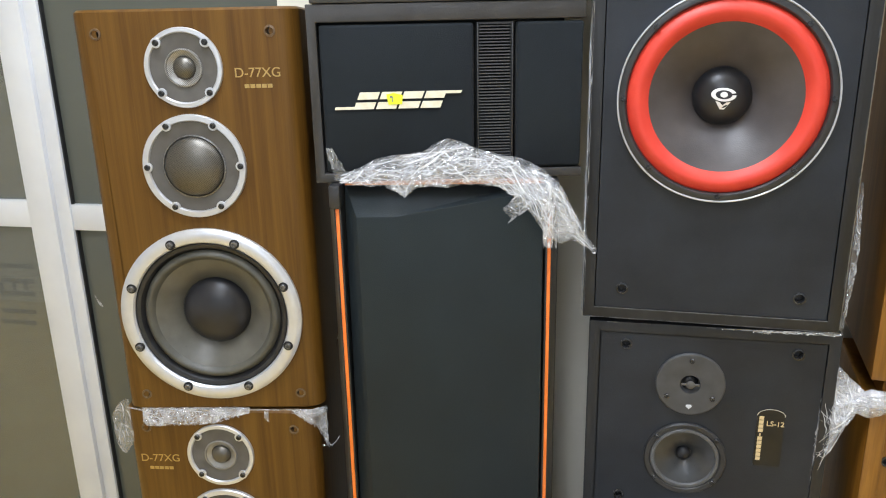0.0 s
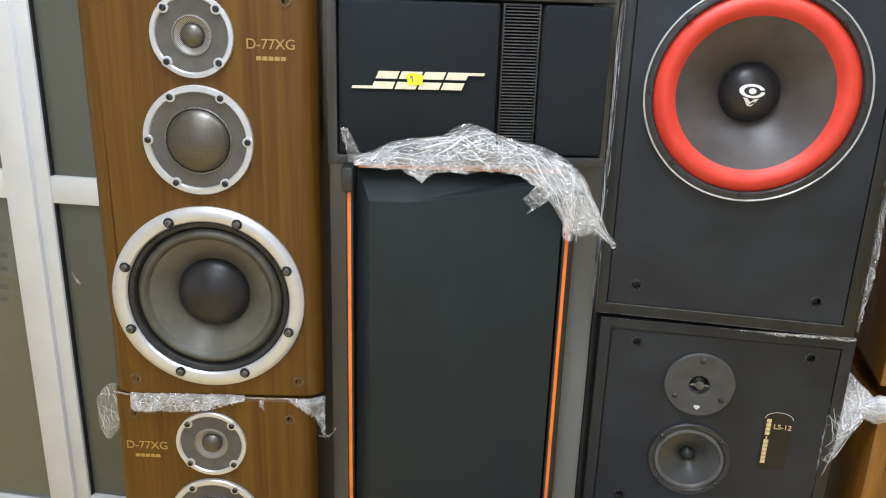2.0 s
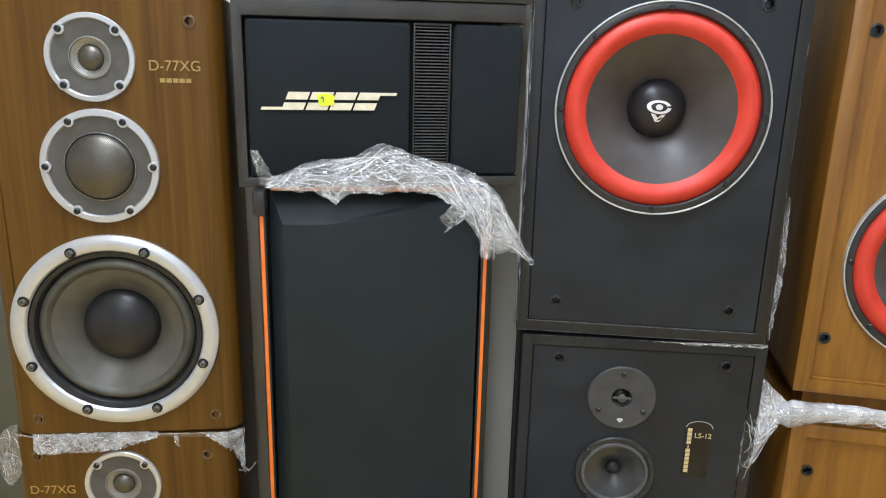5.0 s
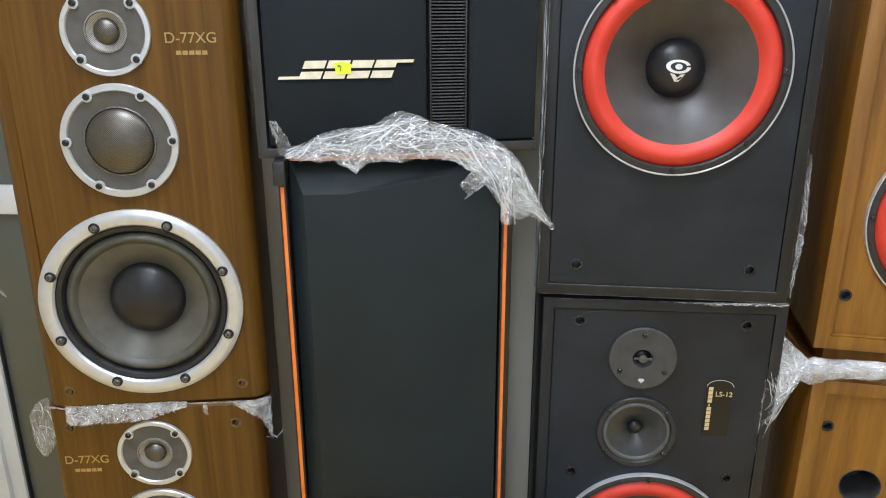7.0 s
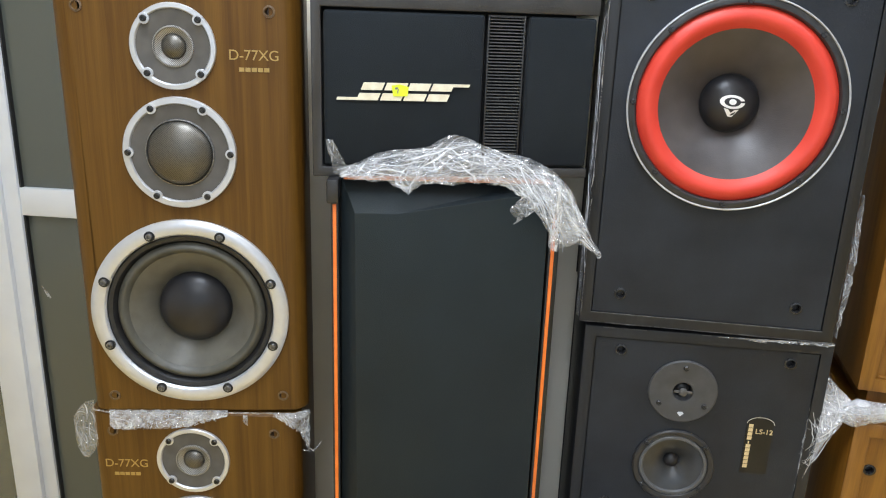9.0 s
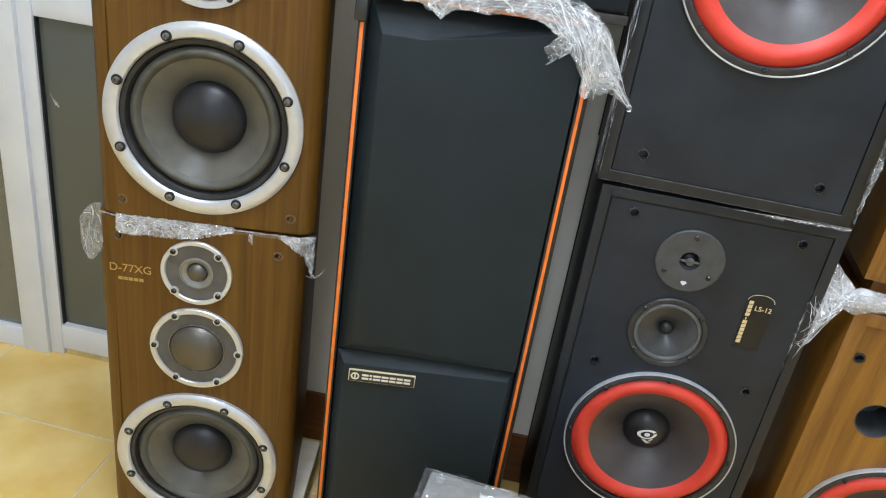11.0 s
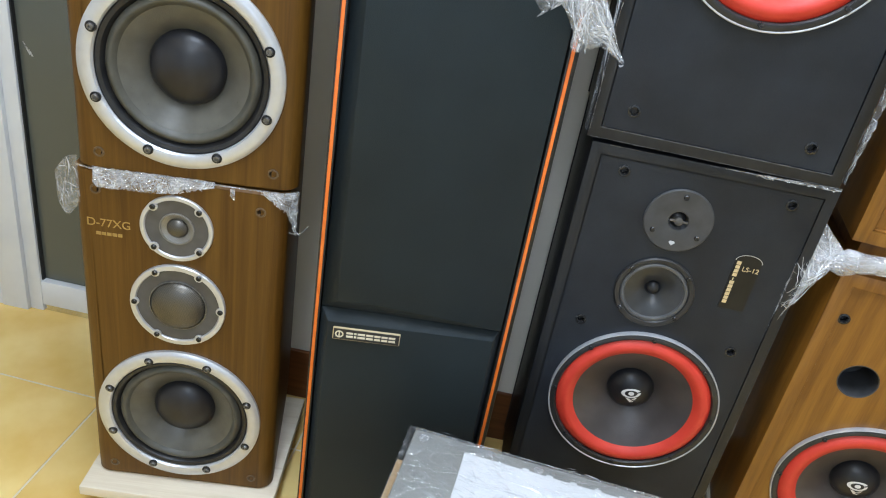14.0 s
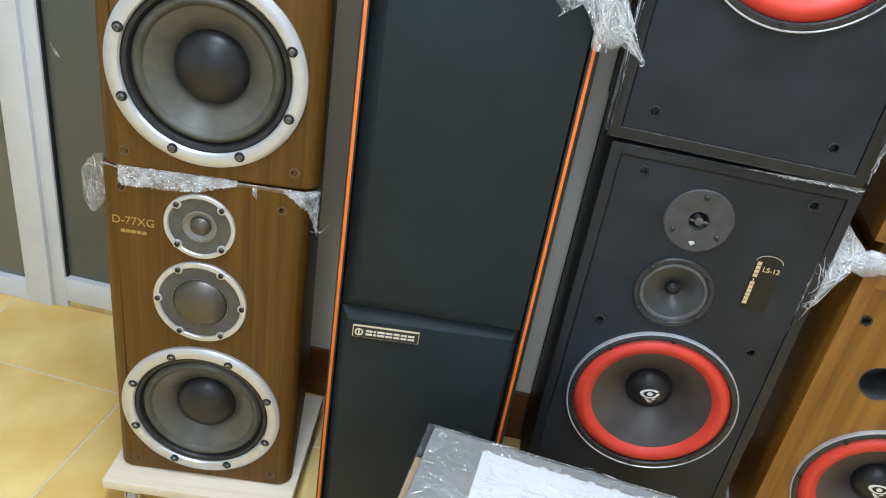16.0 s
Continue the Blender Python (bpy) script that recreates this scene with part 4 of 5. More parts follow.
wide_speaker(pose(-0.128, 1.2245, 1.2065), 1, True, "wide dark loudspeaker with cloth grilles and a cream badge")
wide_speaker(pose(-0.121, 1.222, 1.4845), -1, False, "wide dark loudspeaker, mirrored, stacked on its twin")
st = thing("sticker", pose(-0.128, 1.2245, 1.2065), "small fluorescent yellow price sticker on the badge", "sticker")
sb = bmesh.new()
solid(sb, [(0.122, 0.1235), (0.1435, 0.124), (0.145, 0.138), (0.131, 0.1415), (0.119, 0.1395)], -0.0030, -0.0022)
part("paper", sb, YELLOW, st, "", 0)
mk = bmesh.new()
solid(mk, slab(0.124, 0.128, 0.134, 0.137, 0.001), -0.0035, -0.0031)
solid(mk, slab(0.1275, 0.129, 0.128, 0.135, 0.001), -0.0035, -0.0031)
part("pen_mark", mk, INK, st, "dark pen mark", 0)


# ---- tall tower loudspeaker with orange strips ----
def facet_pad(rim, face, y_face, y_rim, y_back):
    """A cloth pad: a flat many-cornered face standing proud of a four-cornered rim, with sloping facets between.
    face: its corners in order from the lower left, each with the rim corner that it hangs on.
    y_rim: how far back the lower and the upper rim lie."""
    bm = bmesh.new()
    b = [bm.verts.new((x, y_back, z)) for x, z in rim]
    m = [bm.verts.new((x, y_rim[0] if i < 2 else y_rim[1], z)) for i, (x, z) in enumerate(rim)]
    f = [bm.verts.new((x, y_face, z)) for x, z, _ in face]
    for i in range(4):
        j = (i + 1) % 4
        bm.faces.new((b[i], b[j], m[j], m[i]))
    n = len(face)
    for i in range(n):
        j = (i + 1) % n
        ca, cb = face[i][2], face[j][2]
        if ca == cb:
            bm.faces.new((m[ca], f[j], f[i]))
        else:
            bm.faces.new((m[ca], m[cb], f[j], f[i]))
    bm.faces.new(f)
    bm.faces.new(b)
    bmesh.ops.recalc_face_normals(bm, faces=bm.faces)
    bmesh.ops.bevel(bm, geom=list(bm.edges), offset=0.0012, segments=2, affect="EDGES", profile=0.5)
    return bm


def tower(m):
    s = thing("tower_loudspeaker", m, "tall charcoal tower loudspeaker with orange edge strips", "loudspeaker")
    part("cabinet", box(-0.144, 0.226, 0.044, 0.30, 0.0, 1.203, bevel=0.004), DARK_CASE, s, "dark grey brown cabinet")
    part("grille", facet_pad([(-0.128, 0.5870), (0.2, 0.5870), (0.2, 1.2035), (-0.128, 1.2035)],
                             [(-0.100, 0.612, 0), (-0.038, 0.615, 0), (0.065, 0.606, 0), (0.196, 0.592, 1), (0.196, 1.194, 2), (0.126, 1.183, 2), (-0.042, 1.154, 2), (-0.104, 1.154, 3)],
                             0.0, (0.020, 0.040), 0.046), GRILLE, s, "upper charcoal cloth grille with faceted edges")
    part("grille", facet_pad([(-0.128, 0.045), (0.2, 0.045), (0.2, 0.5855), (-0.128, 0.5855)],
                             [(-0.113, 0.075, 0), (0.193, 0.075, 1), (0.186, 0.568, 2), (-0.113, 0.568, 3)],
                             0.0, (0.034, 0.020), 0.046), GRILLE, s, "lower charcoal cloth grille with faceted edges")
    for x in (-0.1385, 0.2045):
        part("side_trim", box(x - 0.003, x + 0.0085, 0.008, 0.044, 0.04, 1.168, bevel=0.001), DARK_CASE, s, "dark trim strip")
        part("strip", box(x + 0.0002, x + 0.0058, 0.0050, 0.0095, 0.05, 1.166, bevel=0.0008), ORANGE, s, "bright orange strip")
    part("strip", box(-0.122, 0.20, 0.012, 0.046, 1.2040, 1.2062, bevel=0.0008), COPPER, s, "copper orange strip along the top edge")
    for x0, x1 in ((-0.147, -0.1285), (0.2005, 0.219)):
        part("corner_cap", box(x0, x1, -0.002, 0.046, 1.168, 1.2056, bevel=0.003), BLACK_PLASTIC, s, "black plastic corner cap")
    part("plinth", box(-0.135, 0.217, 0.02, 0.28, -0.0005, 0.04, bevel=0.002), BLACK_PLASTIC, s)
    pl = part("nameplate", box(-0.1025, 0.0190, -0.0035, 0.002, 0.5335, 0.5590, bevel=0.0015), GOLD_PALE, s, "gold-rimmed black nameplate")
    part("plate_field", box(-0.1008, 0.0173, -0.0042, -0.002, 0.5352, 0.5573), BLACK_PLASTIC, pl, "", 0)
    br = bmesh.new()
    n = 20
    for i in range(n):
        a0, a1 = 2 * math.pi * i / n, 2 * math.pi * (i + 1) / n
        br.faces.new([br.verts.new((-0.0905 + r * math.cos(a), -0.0047, 0.5463 + r * math.sin(a))) for r, a in ((0.0078, a0), (0.0078, a1), (0.0050, a1), (0.0050, a0))])
    solid(br, slab(-0.0918, -0.0892, 0.540, 0.5525), -0.005, -0.0042)
    # plain pairs of bars in place of the maker's name
    x = -0.0780
    for wd in (0.0120, 0.0044, 0.0135, 0.0125, 0.0110, 0.0110, 0.0120):
        solid(br, slab(x, x + wd, 0.5408, 0.5447), -0.005, -0.0042)
        solid(br, slab(x, x + wd, 0.5480, 0.5518), -0.005, -0.0042)
        x += wd + 0.0020
    part("maker_shapes", br, CREAM_MARK, pl, "pale gold block shapes", 0)
    return s


tower(pose(0.0387, 1.186, 0.0005, 0, 0, -5.5))


# ---- wrapped carton in front ----
def carton():
    c = thing("carton", pose(0.093, 1.068, 0, 0, 0, -19.3), "grey wrapped carton with a white paper on top", "box")
    w, d, h = 0.44, 0.42, 0.446
    part("body", box(0, w, -d, 0, 0, h, bevel=0.006), CARTON_GREY, c, "grey board carton")
    part("side_board", box(-0.014, -0.003, -d + 0.01, -0.055, 0.0, h - 0.028, bevel=0.002), CARDBOARD, c, "tan cardboard sheet along the side")
    part("sheet", box(0.094, 0.405, -d + 0.03, -0.027, h + 0.0004, h + 0.0014), PAPER, c, "white printed paper")
    tabs = bmesh.new()
    for k in range(6):
        add_box(tabs, 0.195 + 0.041 * k, 0.206 + 0.041 * k, -0.034, -0.022, h + 0.0005, h + 0.0012)
    part("sheet_edge", tabs, PAPER, c, "torn paper edge", 0)
    block = bmesh.new()
    add_box(block, 0.112, 0.152, -0.23, -0.15, h + 0.0015, h + 0.0019)
    part("print_block", block, INK, c, "dark printed block", 0)
    lines = bmesh.new()
    random.seed(5)
    for k in range(15):
        y = -0.075 - 0.014 * k
        x = 0.17 + random.uniform(0, 0.01)
        while x < 0.37:
            ln = random.uniform(0.012, 0.05)
            if random.random() < 0.75:
                add_box(lines, x, min(x + ln, 0.385), y, y + 0.0035, h + 0.0015, h + 0.0018)
            x += ln + random.uniform(0.004, 0.03)
    tagged(part("print_lines", lines, FAINT_INK, c, "faint printed lines", 0), kind="stuff")
    word = bmesh.new()
    for k in range(3):
        add_box(word, 0.158, 0.172, -0.165 + 0.016 * k, -0.153 + 0.016 * k, h + 0.0015, h + 0.0019)
    part("print_word", word, INK, c, "dark printed bars", 0)
    for x, y in ((0.02, -0.02), (0.222, -0.018), (0.42, -0.02)):
        stud = lathe([(0.0085, 0), (0.0085, -0.002), (0.006, -0.004), (0.0, -0.0035)], 0, 0, 20)
        bmesh.ops.rotate(stud, verts=stud.verts, cent=(0, 0, 0), matrix=Matrix.Rotation(radians(-90), 3, "X"))
        bmesh.ops.translate(stud, verts=stud.verts, vec=(x, y, h))
        part("stud", stud, FILM_MILKY, c, "pale round stud")
    # loose film over the top, and hanging over the far edge and the side
    bm = bmesh.new()
    nx, ny = 70, 70
    grid = []
    for i in range(nx + 1):
        col = []
        for j in range(ny + 1):
            u, v = i / nx, j / ny
            x, y = -0.012 + (w + 0.026) * u, -d - 0.006 + (d + 0.018) * v
            n1 = noise.noise(Vector((x * 9, y * 26, 1.7)))
            n2 = abs(noise.noise(Vector((x * 30 + y * 25, y * 60, 4.1))))
            z = h + 0.0030 + 0.0005 * n1 + 0.0012 * max(0, 0.14 - n2) * 3
            edge = min(u, 1 - u, v, 1 - v)
            if edge < 0.02:
                z -= 0.012
            col.append(bm.verts.new((x, y, z)))
        grid.append(col)
    for i in range(nx):
        for j in range(ny):
            bm.faces.new((grid[i][j], grid[i + 1][j], grid[i + 1][j + 1], grid[i][j + 1]))
    part("film_cover", bm, FILM_THIN, c, "clear stretch film drawn over the carton", 60)
    rnd = random.Random(21)
    # white slivers paint the streaks of light on the film's folds
    cr = bmesh.new()
    for k in range(95):
        if k < 55:
            x, y, a = rnd.uniform(0.025, 0.13), rnd.uniform(-0.16, -0.07), rnd.gauss(-0.45, 0.25)
        else:
            x, y, a = rnd.uniform(0.03, 0.43), rnd.uniform(-0.03, 0.004), rnd.gauss(-0.02, 0.12)
        ln, wd = 0.024 * rnd.lognormvariate(0, 0.5), 0.0009 * rnd.lognormvariate(0, 0.4)
        ca, sa = math.cos(a), math.sin(a)
        pts = [(-ln / 2, 0), (0, -wd / 2), (ln / 2, 0), (0, wd / 2)]
        cr.faces.new([cr.verts.new((x + u * ca - v * sa, y + u * sa + v * ca, h + 0.0052)) for u, v in pts])
    tagged(part("film_creases", cr, CREASE, c, "fold ridges with glints painted white", 0), kind="stuff")
    return c


carton()


# ---- stretch film ----
def crumpled(name, parent, path, nu, nv, amp, seed, material, label="", freq=38.0, ragged=0.0, flat=0):
    """A crumpled film sheet on path(s, w); folds push it in and out, and its rim frays."""
    bm = bmesh.new()
    grid = []
    for i in range(nu + 1):
        col = []
        for j in range(nv + 1):
            s, w = i / nu, j / nv
            if ragged:
                w = w + ragged * (noise.noise(Vector((s * 23 + seed, 3.1 * seed, 0.5))) + 0.6 * noise.noise(Vector((s * 71 + seed, 1.3, 0.5)))) * (1 - w)
            p = Vector(path(s, max(0.0, min(1.15, w))))
            q = p * freq + Vector((seed * 7.3, seed * 3.9, seed))
            fold = 1 - abs(noise.noise(Vector((q.x, q.y, q.z * 0.6)))) * 2
            fold2 = 1 - abs(noise.noise(q * 2.7 + Vector((9, 2, 4)))) * 2
            side = noise.noise_vector(q * 0.9)
            p += Vector((side.x * amp * 0.5, -amp * (0.9 * fold + 0.45 * fold2) , side.z * amp * 0.6))
            col.append(bm.verts.new(p))
        grid.append(col)
    for i in range(nu):
        for j in range(nv):
            bm.faces.new((grid[i][j], grid[i + 1][j], grid[i + 1][j + 1], grid[i][j + 1]))
    return part(name, bm, material, parent, label, flat)


def creases(name, parent, path, n, seed, reach, wide, near, far, lean, spread, label, region=(0, 1, 0, 1)):
    """Sharp fold ridges of a film sheet, glints painted white: hair-thin tapered ribbons that run over path(s, w)
    inside its rim.
    """
    rnd = random.Random(seed)
    bm = bmesh.new()
    s0, s1, w0, w1 = region
    for _ in range(n):
        s, w = rnd.uniform(s0, s1), rnd.uniform(w0, w1)
        p = Vector(path(s, w))
        ds = (Vector(path(min(1, s + 0.01), w)) - Vector(path(max(0, s - 0.01), w))).length / 0.02 + 1e-4
        dw = (Vector(path(s, min(1, w + 0.02))) - Vector(path(s, max(0, w - 0.02)))).length / 0.04 + 1e-4
        a = lean + rnd.gauss(0, spread) + (math.pi if rnd.random() < 0.5 else 0)
        ln, wd = reach * rnd.lognormvariate(0, 0.55), wide * rnd.lognormvariate(0, 0.4)
        depth, k = rnd.uniform(near, far), 5
        last = None
        for i in range(k + 1):
            u = i / k
            p = Vector(path(max(0, min(1, s)), max(0.01, min(0.99, w))))
            p.y -= depth + rnd.uniform(-0.001, 0.001)
            q = Vector(path(max(0, min(1, s + 0.002 * math.cos(a) / ds)), max(0.0, min(1, w + 0.002 * math.sin(a) / dw)))) - p
            side = Vector((-q.z, 0, q.x))
            if side.length < 1e-6:
                break
            side = side.normalized() * wd * (0.15 + 0.85 * math.sin(math.pi * u)) / 2
            side.y = rnd.uniform(-0.3, 0.3) * wd
            pair = (bm.verts.new(p - side), bm.verts.new(p + side))
            if last:
                bm.faces.new((last[0], pair[0], pair[1], last[1]))
            last = pair
            a += rnd.gauss(0, 0.28)
            s, w = s + ln / k * math.cos(a) / ds, w + ln / k * math.sin(a) / dw
            if not (0 <= s <= 1 and 0 <= w <= 1):
                break
    return tagged(part(name, bm, CREASE, parent, label, 0), kind="stuff")


def between(xs, zs):
    return lambda x: float(np.interp(x, xs, zs))


def tower_film():
    t = thing("stretch_film", pose(0.0387, 1.186, 0, 0, 0, -5.5) @ pose(-0.037, -1.1955, 0), "crumpled clear stretch film heaped on the tower's top", "plastic film")
    up = between((-0.09, -0.066, -0.033, 0.013, 0.046, 0.082, 0.111, 0.141, 0.186, 0.236, 0.257, 0.279, 0.312), (1.222, 1.230, 1.244, 1.255, 1.259, 1.274, 1.269, 1.258, 1.246, 1.229, 1.207, 1.169, 1.104))
    lo = between((-0.09, -0.04, -0.018, 0.005, 0.015, 0.033, 0.113, 0.162, 0.19, 0.215, 0.235, 0.256, 0.279, 0.312), (1.212, 1.207, 1.209, 1.196, 1.187, 1.205, 1.210, 1.205, 1.185, 1.165, 1.125, 1.118, 1.122, 1.100))

    def path(lift, y_top, y_low):
        def f(s, w):
            x = -0.09 + 0.402 * s
            a, b = lo(x), up(x)
            over = max(0.0, min(1.0, (x - 0.19) / 0.05))
            y = (y_low + (y_top - y_low) * w) * (1 - over) + (1.178 + 0.012 * w) * over
            return x, y - 0.006 * math.sin(math.pi * w), a + (b - a) * w * lift
        return f
    crumpled("film_sheet", t, path(1.0, 1.214, 1.190), 84, 18, 0.010, 1.0, FILM, "clear crumpled sheet", 26, 0.08)
    crumpled("film_sheet", t, path(0.9, 1.216, 1.196), 100, 22, 0.010, 2.7, FILM, "clear crumpled sheet", 40, 0.14)

    f = path(1.0, 1.214, 1.190)
    creases("film_creases", t, f, 420, 3, 0.024, 0.0008, 0.004, 0.020, 0.15, 0.55, "fold ridges with glints painted white", (0.02, 0.75, 0.05, 0.98))
    creases("film_creases", t, f, 160, 4, 0.05, 0.0011, 0.006, 0.020, 0.05, 0.30, "fold ridges with glints painted white", (0.25, 0.75, 0.35, 0.95))
    creases("film_creases", t, f, 160, 5, 0.014, 0.0007, 0.004, 0.018, 0.0, 0.9, "fold ridges with glints painted white", (0.05, 0.72, 0.0, 0.3))
    creases("film_creases", t, f, 240, 6, 0.03, 0.0009, 0.008, 0.022, -0.15, 0.45, "fold ridges with glints painted white", (0.70, 0.93, 0.1, 0.98))

    def fold(s, w):
        return 0.226 + 0.022 * w + 0.004 * s, 1.168, 1.215 - 0.105 * s
    creases("film_creases", t, fold, 90, 7, 0.045, 0.0012, 0.006, 0.014, 0.0, 0.22, "fold ridges with glints painted white")

    def tip(s, w):
        return -0.086 - 0.019 * s + (0.012 - 0.006 * s) * (w - 0.5) * 2, 1.205 - 0.006 * s, 1.214 + 0.053 * s
    crumpled("film_tip", t, tip, 26, 8, 0.004, 6.1, FILM, "twisted upright tip", 90)

    def roll(s, w):
        a = 2 * math.pi * w
        r = 0.011 * (1 - 0.25 * s)
        return 0.236 + 0.004 * s + r * math.cos(a), 1.176 + 0.7 * r * math.sin(a), 1.212 - 0.098 * s + 0.006 * math.sin(a)
    crumpled("film_fold", t, roll, 40, 16, 0.004, 8.2, FILM_MILKY, "thick milky hanging fold", 70)

    def tail(s, w):
        return 0.205 - 0.03 * s + 0.006 * math.sin(5 * w), 1.182, 1.186 - 0.028 * s + (w - 0.5) * (0.036 - 0.012 * s)
    crumpled("film_tail", t, tail, 24, 14, 0.005, 9.5, FILM, "frayed tail", 80, 0.3)

    creases("film_creases", t, tip, 26, 8, 0.02, 0.0009, 0.003, 0.008, 0.0, 0.4, "fold ridges with glints painted white")
    creases("film_creases", t, tail, 50, 9, 0.012, 0.0008, 0.003, 0.009, 0.3, 0.9, "fold ridges with glints painted white")

    def curl(s, w):
        a = 2 * math.pi * s
        return 0.315 + 0.004 * math.cos(a), 1.186 + 0.002 * w, 1.098 + 0.0045 * math.sin(a) + 0.002 * w
    crumpled("film_curl", t, curl, 20, 3, 0.0008, 2.2, FILM_MILKY, "small curled end", 80)
    return t


tower_film()


def seam_film():
    t = thing("stretch_film", pose(-0.331, 1.266, 0.970, 0, 0, -4.6), "torn stretch film caught between the walnut loudspeakers", "plastic film")
    lo = between((-0.149, -0.109, -0.025, 0.021, 0.05), (-0.216, -0.216, -0.213, -0.200, -0.190))

    def strip(s, w):
        x = -0.149 + 0.2 * s
        return x, -0.004 + 0.004 * w, lo(x) + (-0.181 - lo(x)) * w
    crumpled("film_strip", t, strip, 80, 12, 0.0035, 1.4, FILM_MILKY, "bright crumpled strip under the seam", 95, 0.35)
    crumpled("film_strip", t, strip, 80, 10, 0.0035, 3.9, FILM, "bright crumpled strip under the seam", 130, 0.4)

    creases("film_creases", t, strip, 330, 11, 0.01, 0.001, 0.002, 0.008, 0.5, 0.8, "fold ridges with glints painted white")

    def thread(s, w):
        x = -0.176 + 0.33 * s
        return x, -0.003, -0.184 + 0.006 * max(0, 1 - 9 * s) - 0.003 * w
    crumpled("film_thread", t, thread, 80, 2, 0.0015, 5.0, FILM_MILKY, "thin film thread along the seam", 70)

    def stub(s, w):
        return 0.076 + 0.008 * s, -0.003, -0.188 - 0.023 * (1 - w) * (0.6 + 0.4 * s)
    crumpled("film_stub", t, stub, 8, 8, 0.002, 7.0, FILM_MILKY, "small hanging stub", 90)

    def corner(s, w):
        x = 0.128 + 0.06 * s
        low = -0.188 - 0.05 * s ** 1.1 - (0.034 * max(0, (s - 0.72) / 0.28))
        top = -0.184
        return x, (-0.003 if x < 0.16 else -0.003 + (x - 0.16) * 0.55), low + (top - low) * w
    crumpled("film_corner", t, corner, 44, 26, 0.0045, 2.4, FILM_MILKY, "ragged hanging corner", 80, 0.16)
    crumpled("film_corner", t, corner, 44, 26, 0.005, 6.4, FILM, "ragged hanging corner", 110, 0.2)
    creases("film_creases", t, corner, 150, 12, 0.013, 0.0009, 0.003, 0.009, -0.6, 0.7, "fold ridges with glints painted white", (0.05, 1, 0.1, 1))
    for k, (dx, dz, cu) in enumerate(((-0.012, 0.012, 1), (0.022, 0.02, -1), (0.006, 0.016, 1))):
        def hair(s, w, dx=dx, dz=dz, cu=cu):
            return 0.187 + dx * s + 0.004 * cu * math.sin(3 * s), 0.012 + 0.001 * w, -0.262 - dz * s * (1.6 - s * (1.2 if cu > 0 else 2.2)) + 0.0016 * w
        crumpled("film_hair", t, hair, 14, 2, 0.0012, 3.0 + k, FILM_MILKY, "curled film end", 80)

    def flap(s, w):
        x = -0.178 - 0.052 * s ** 0.8
        top = -0.170 - 0.050 * s ** 1.4
        low = -0.258 - 0.034 * math.sin(math.pi * min(1, s * 0.9))
        return x, 0.012 + 0.03 * s, low + (top - low) * w
    creases("film_creases", t, flap, 60, 18, 0.03, 0.0010, 0.001, 0.005, 1.2, 0.6, "fold ridges with glints painted white")
    crumpled("film_flap", t, flap, 24, 30, 0.0028, 4.2, FILM, "milky flap hanging at the cabinet's side", 30, 0.05)
    return t


seam_film()


def black_stack_film():
    t = thing("stretch_film", pose(0.439, 1.183, 0, 0, 0, DY), "stretch film remnants clinging to the black loudspeakers", "plastic film")

    def left_strip(s, w):
        return -0.1255 - 0.007 * w, -0.001 + 0.035 * w, 0.962 + 0.865 * s
    crumpled("film_strip", t, left_strip, 160, 8, 0.0012, 1.2, FILM_MILKY, "cloudy strip along the upright edge", 45, 0.3)

    def right_strip(s, w):
        z = 0.965 + 0.24 * s
        return 0.2865 + (0.002 + 0.006 * math.sin(math.pi * s) ** 2) * (1 - w), 0.004 + 0.01 * w, z
    crumpled("film_strip", t, right_strip, 70, 8, 0.0025, 3.3, FILM_MILKY, "ragged strip along the upright edge", 60, 0.35)

    creases("film_creases", t, left_strip, 70, 15, 0.06, 0.001, 0.001, 0.004, 0.0, 0.08, "fold ridges with glints painted white")
    creases("film_creases", t, right_strip, 60, 16, 0.022, 0.0011, 0.001, 0.006, 0.0, 0.3, "fold ridges with glints painted white")

    def seam(s, w):
        return 0.10 + 0.185 * s, -0.0025, 0.9525 + 0.0055 * w * (0.3 + s)
    crumpled("film_seam", t, seam, 60, 3, 0.0012, 5.5, FILM, "thin film edge along the joint", 90, 0.9)

    creases("film_creases", t, seam, 40, 17, 0.016, 0.001, 0.001, 0.004, 0.0, 0.12, "fold ridges with glints painted white", (0.35, 1, 0, 1))

    def nub(s, w):
        return 0.150 + 0.028 * s, -0.004, 0.951 + 0.006 * w
    crumpled("film_nub", t, nub, 16, 4, 0.003, 6.6, FILM_MILKY, "small crumpled nub", 120, 0.4)
    return t


black_stack_film()


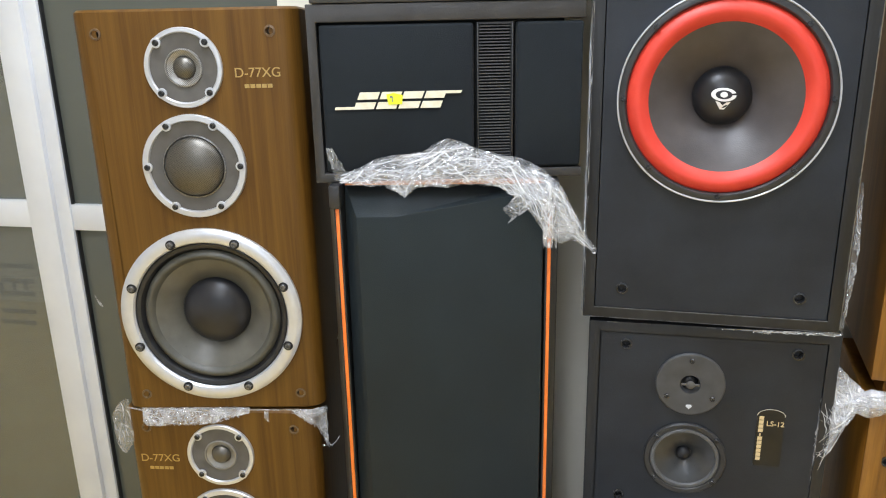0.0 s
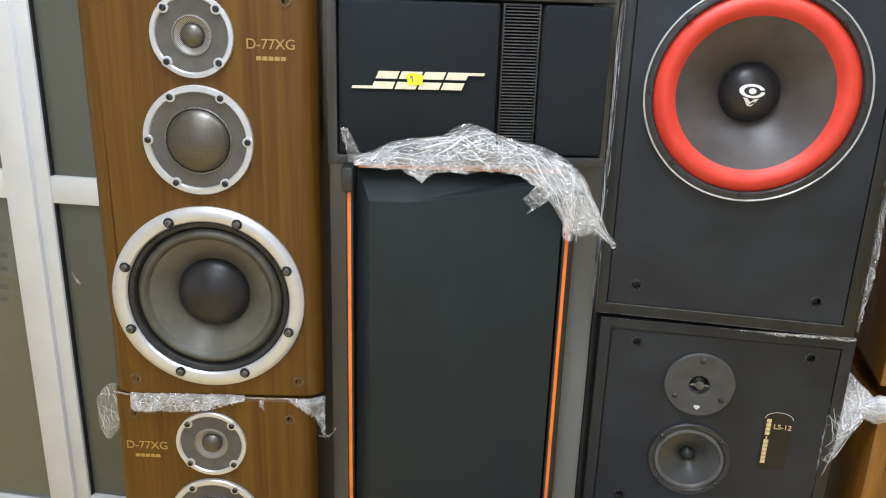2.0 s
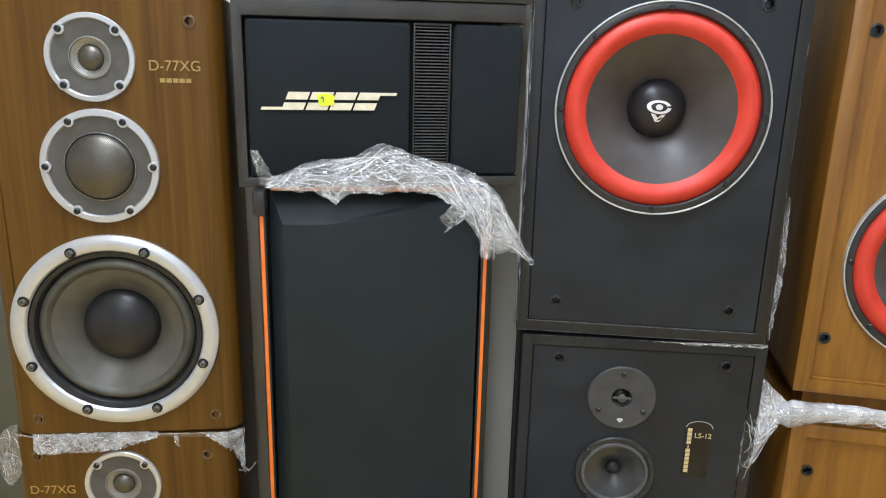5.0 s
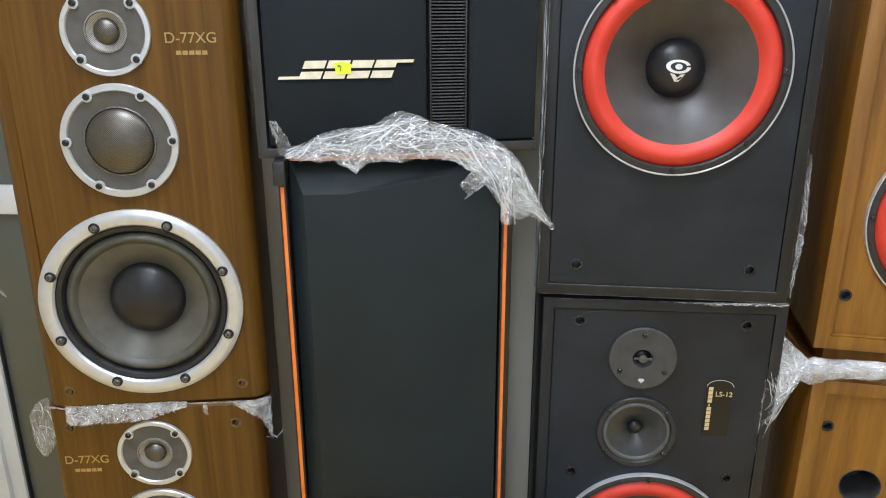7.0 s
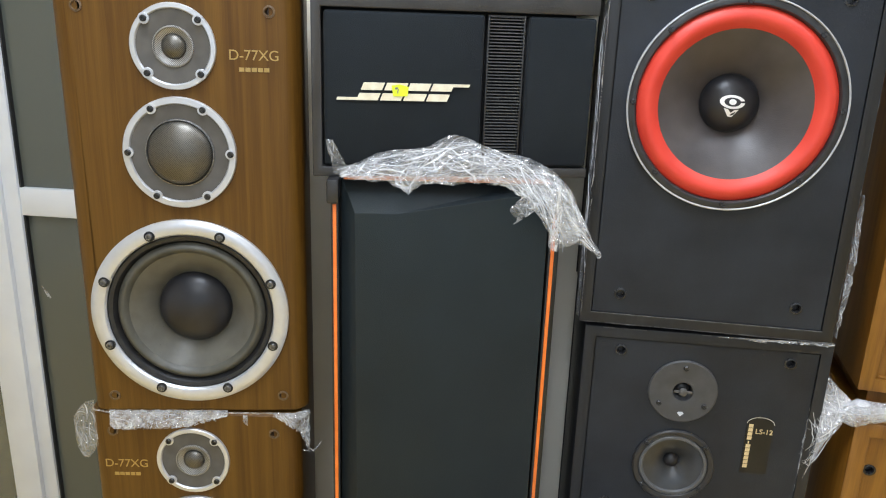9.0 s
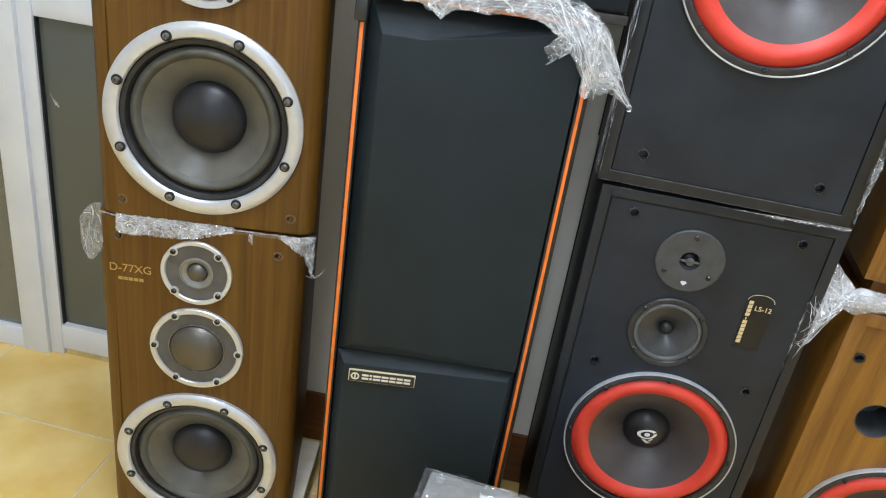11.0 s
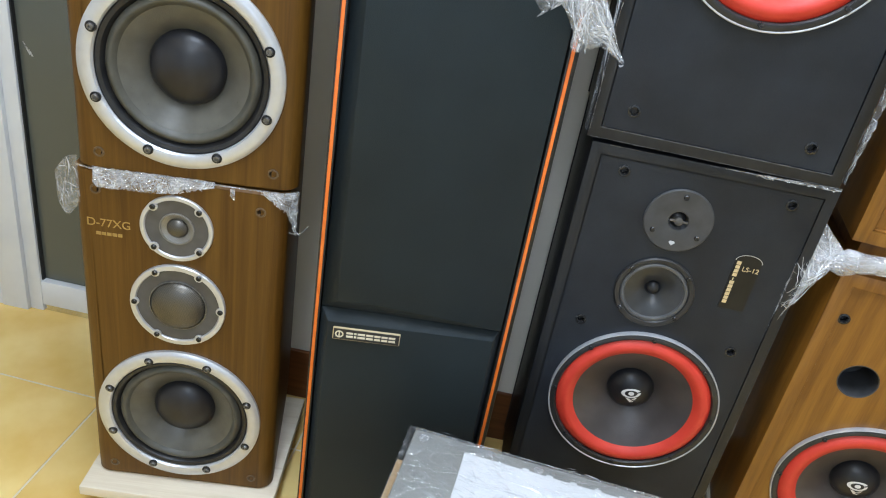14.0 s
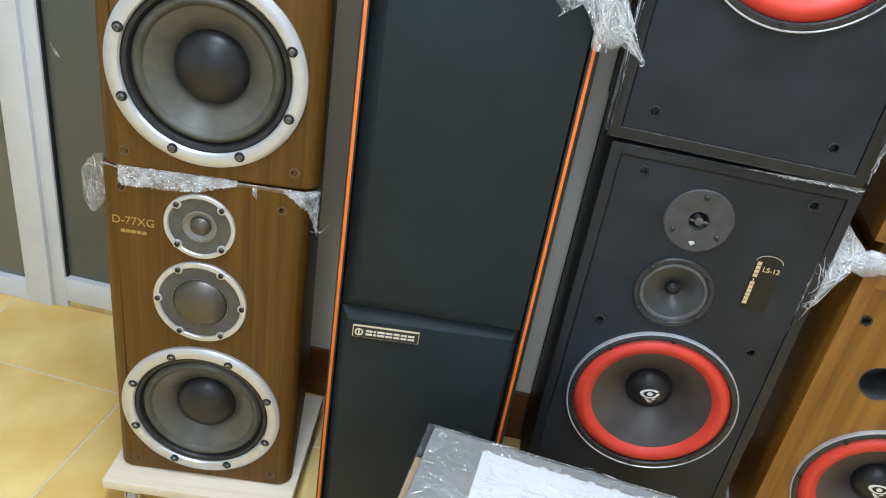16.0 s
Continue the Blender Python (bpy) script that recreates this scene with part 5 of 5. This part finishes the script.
def honey_stack_film():
    t = thing("stretch_film", pose(0.786, 1.13, 0, 0, 0, -22), "thick twisted stretch film between the honey oak loudspeakers", "plastic film")

    def rope(s, w):
        a = 2 * math.pi * w
        r = (0.0145 + 0.003 * math.sin(6 * s + 1) + 0.012 * max(0, 1 - 6 * s)) * min(1, 0.3 + 9 * s)
        return -0.03 + 0.44 * s, -0.012 + 0.8 * r * math.cos(a), 0.834 - 0.016 * max(0, 1 - 5 * s) + r * math.sin(a)
    crumpled("film_rope", t, rope, 130, 22, 0.004, 1.9, FILM_ROPE, "bundled white film rope", 30)
    crumpled("film_rope", t, rope, 130, 22, 0.006, 4.9, FILM, "loose film about the rope", 40)

    def rope_front(s, w):
        return -0.03 + 0.44 * s, -0.012, 0.834 - 0.016 * max(0, 1 - 5 * s) + 0.030 * (w - 0.5)
    creases("film_creases", t, rope_front, 160, 13, 0.06, 0.0013, 0.012, 0.019, 0.05, 0.18, "fold ridges with glints painted white")

    def web(s, w):
        x = -0.074 + 0.075 * w * (1 - 0.45 * s)
        top_z = 0.925 - 0.085 * w ** 0.7
        low_z = 0.590 + 0.190 * w
        return x - 0.006 * s, -0.008 - 0.012 * math.sin(3 * s) - 0.012 * s, top_z + (low_z - top_z) * s
    crumpled("film_web", t, web, 60, 24, 0.006, 2.8, FILM, "clear film web stretched between the stacks", 34, 0.06)
    crumpled("film_web", t, web, 60, 24, 0.008, 7.7, FILM_WEB, "clear film web stretched between the stacks", 52, 0.1)
    creases("film_creases", t, web, 220, 14, 0.05, 0.0011, 0.004, 0.016, 0.5, 0.5, "fold ridges with glints painted white", (0.02, 0.62, 0.05, 0.80))
    return t


honey_stack_film()


# ---- floor tiles ----
def tiles():
    size, gap = 0.5, 0.005
    me = mesh_of("tile", box(-size / 2 + gap / 2, size / 2 - gap / 2, -size / 2 + gap / 2, size / 2 - gap / 2, -0.0013, 0.0, bevel=0.0008, segs=1), TILE, 0)
    turn = radians(-16.3)
    c, s = math.cos(turn), math.sin(turn)
    for i in range(-8, 9):
        for j in range(-11, 7):
            u, v = (i + 0.5) * size, (j + 0.5) * size
            x, y = -0.598 + c * u - s * v, 1.597 + s * u + c * v
            if -2.9 < x < 2.9 and -2.9 < y < 4.3:
                ob = piece("tile", me, floor, x, y, 0)
                ob.rotation_euler = (0, 0, turn + math.pi / 2 * ((i * 7 + j * 3) % 4))


tiles()
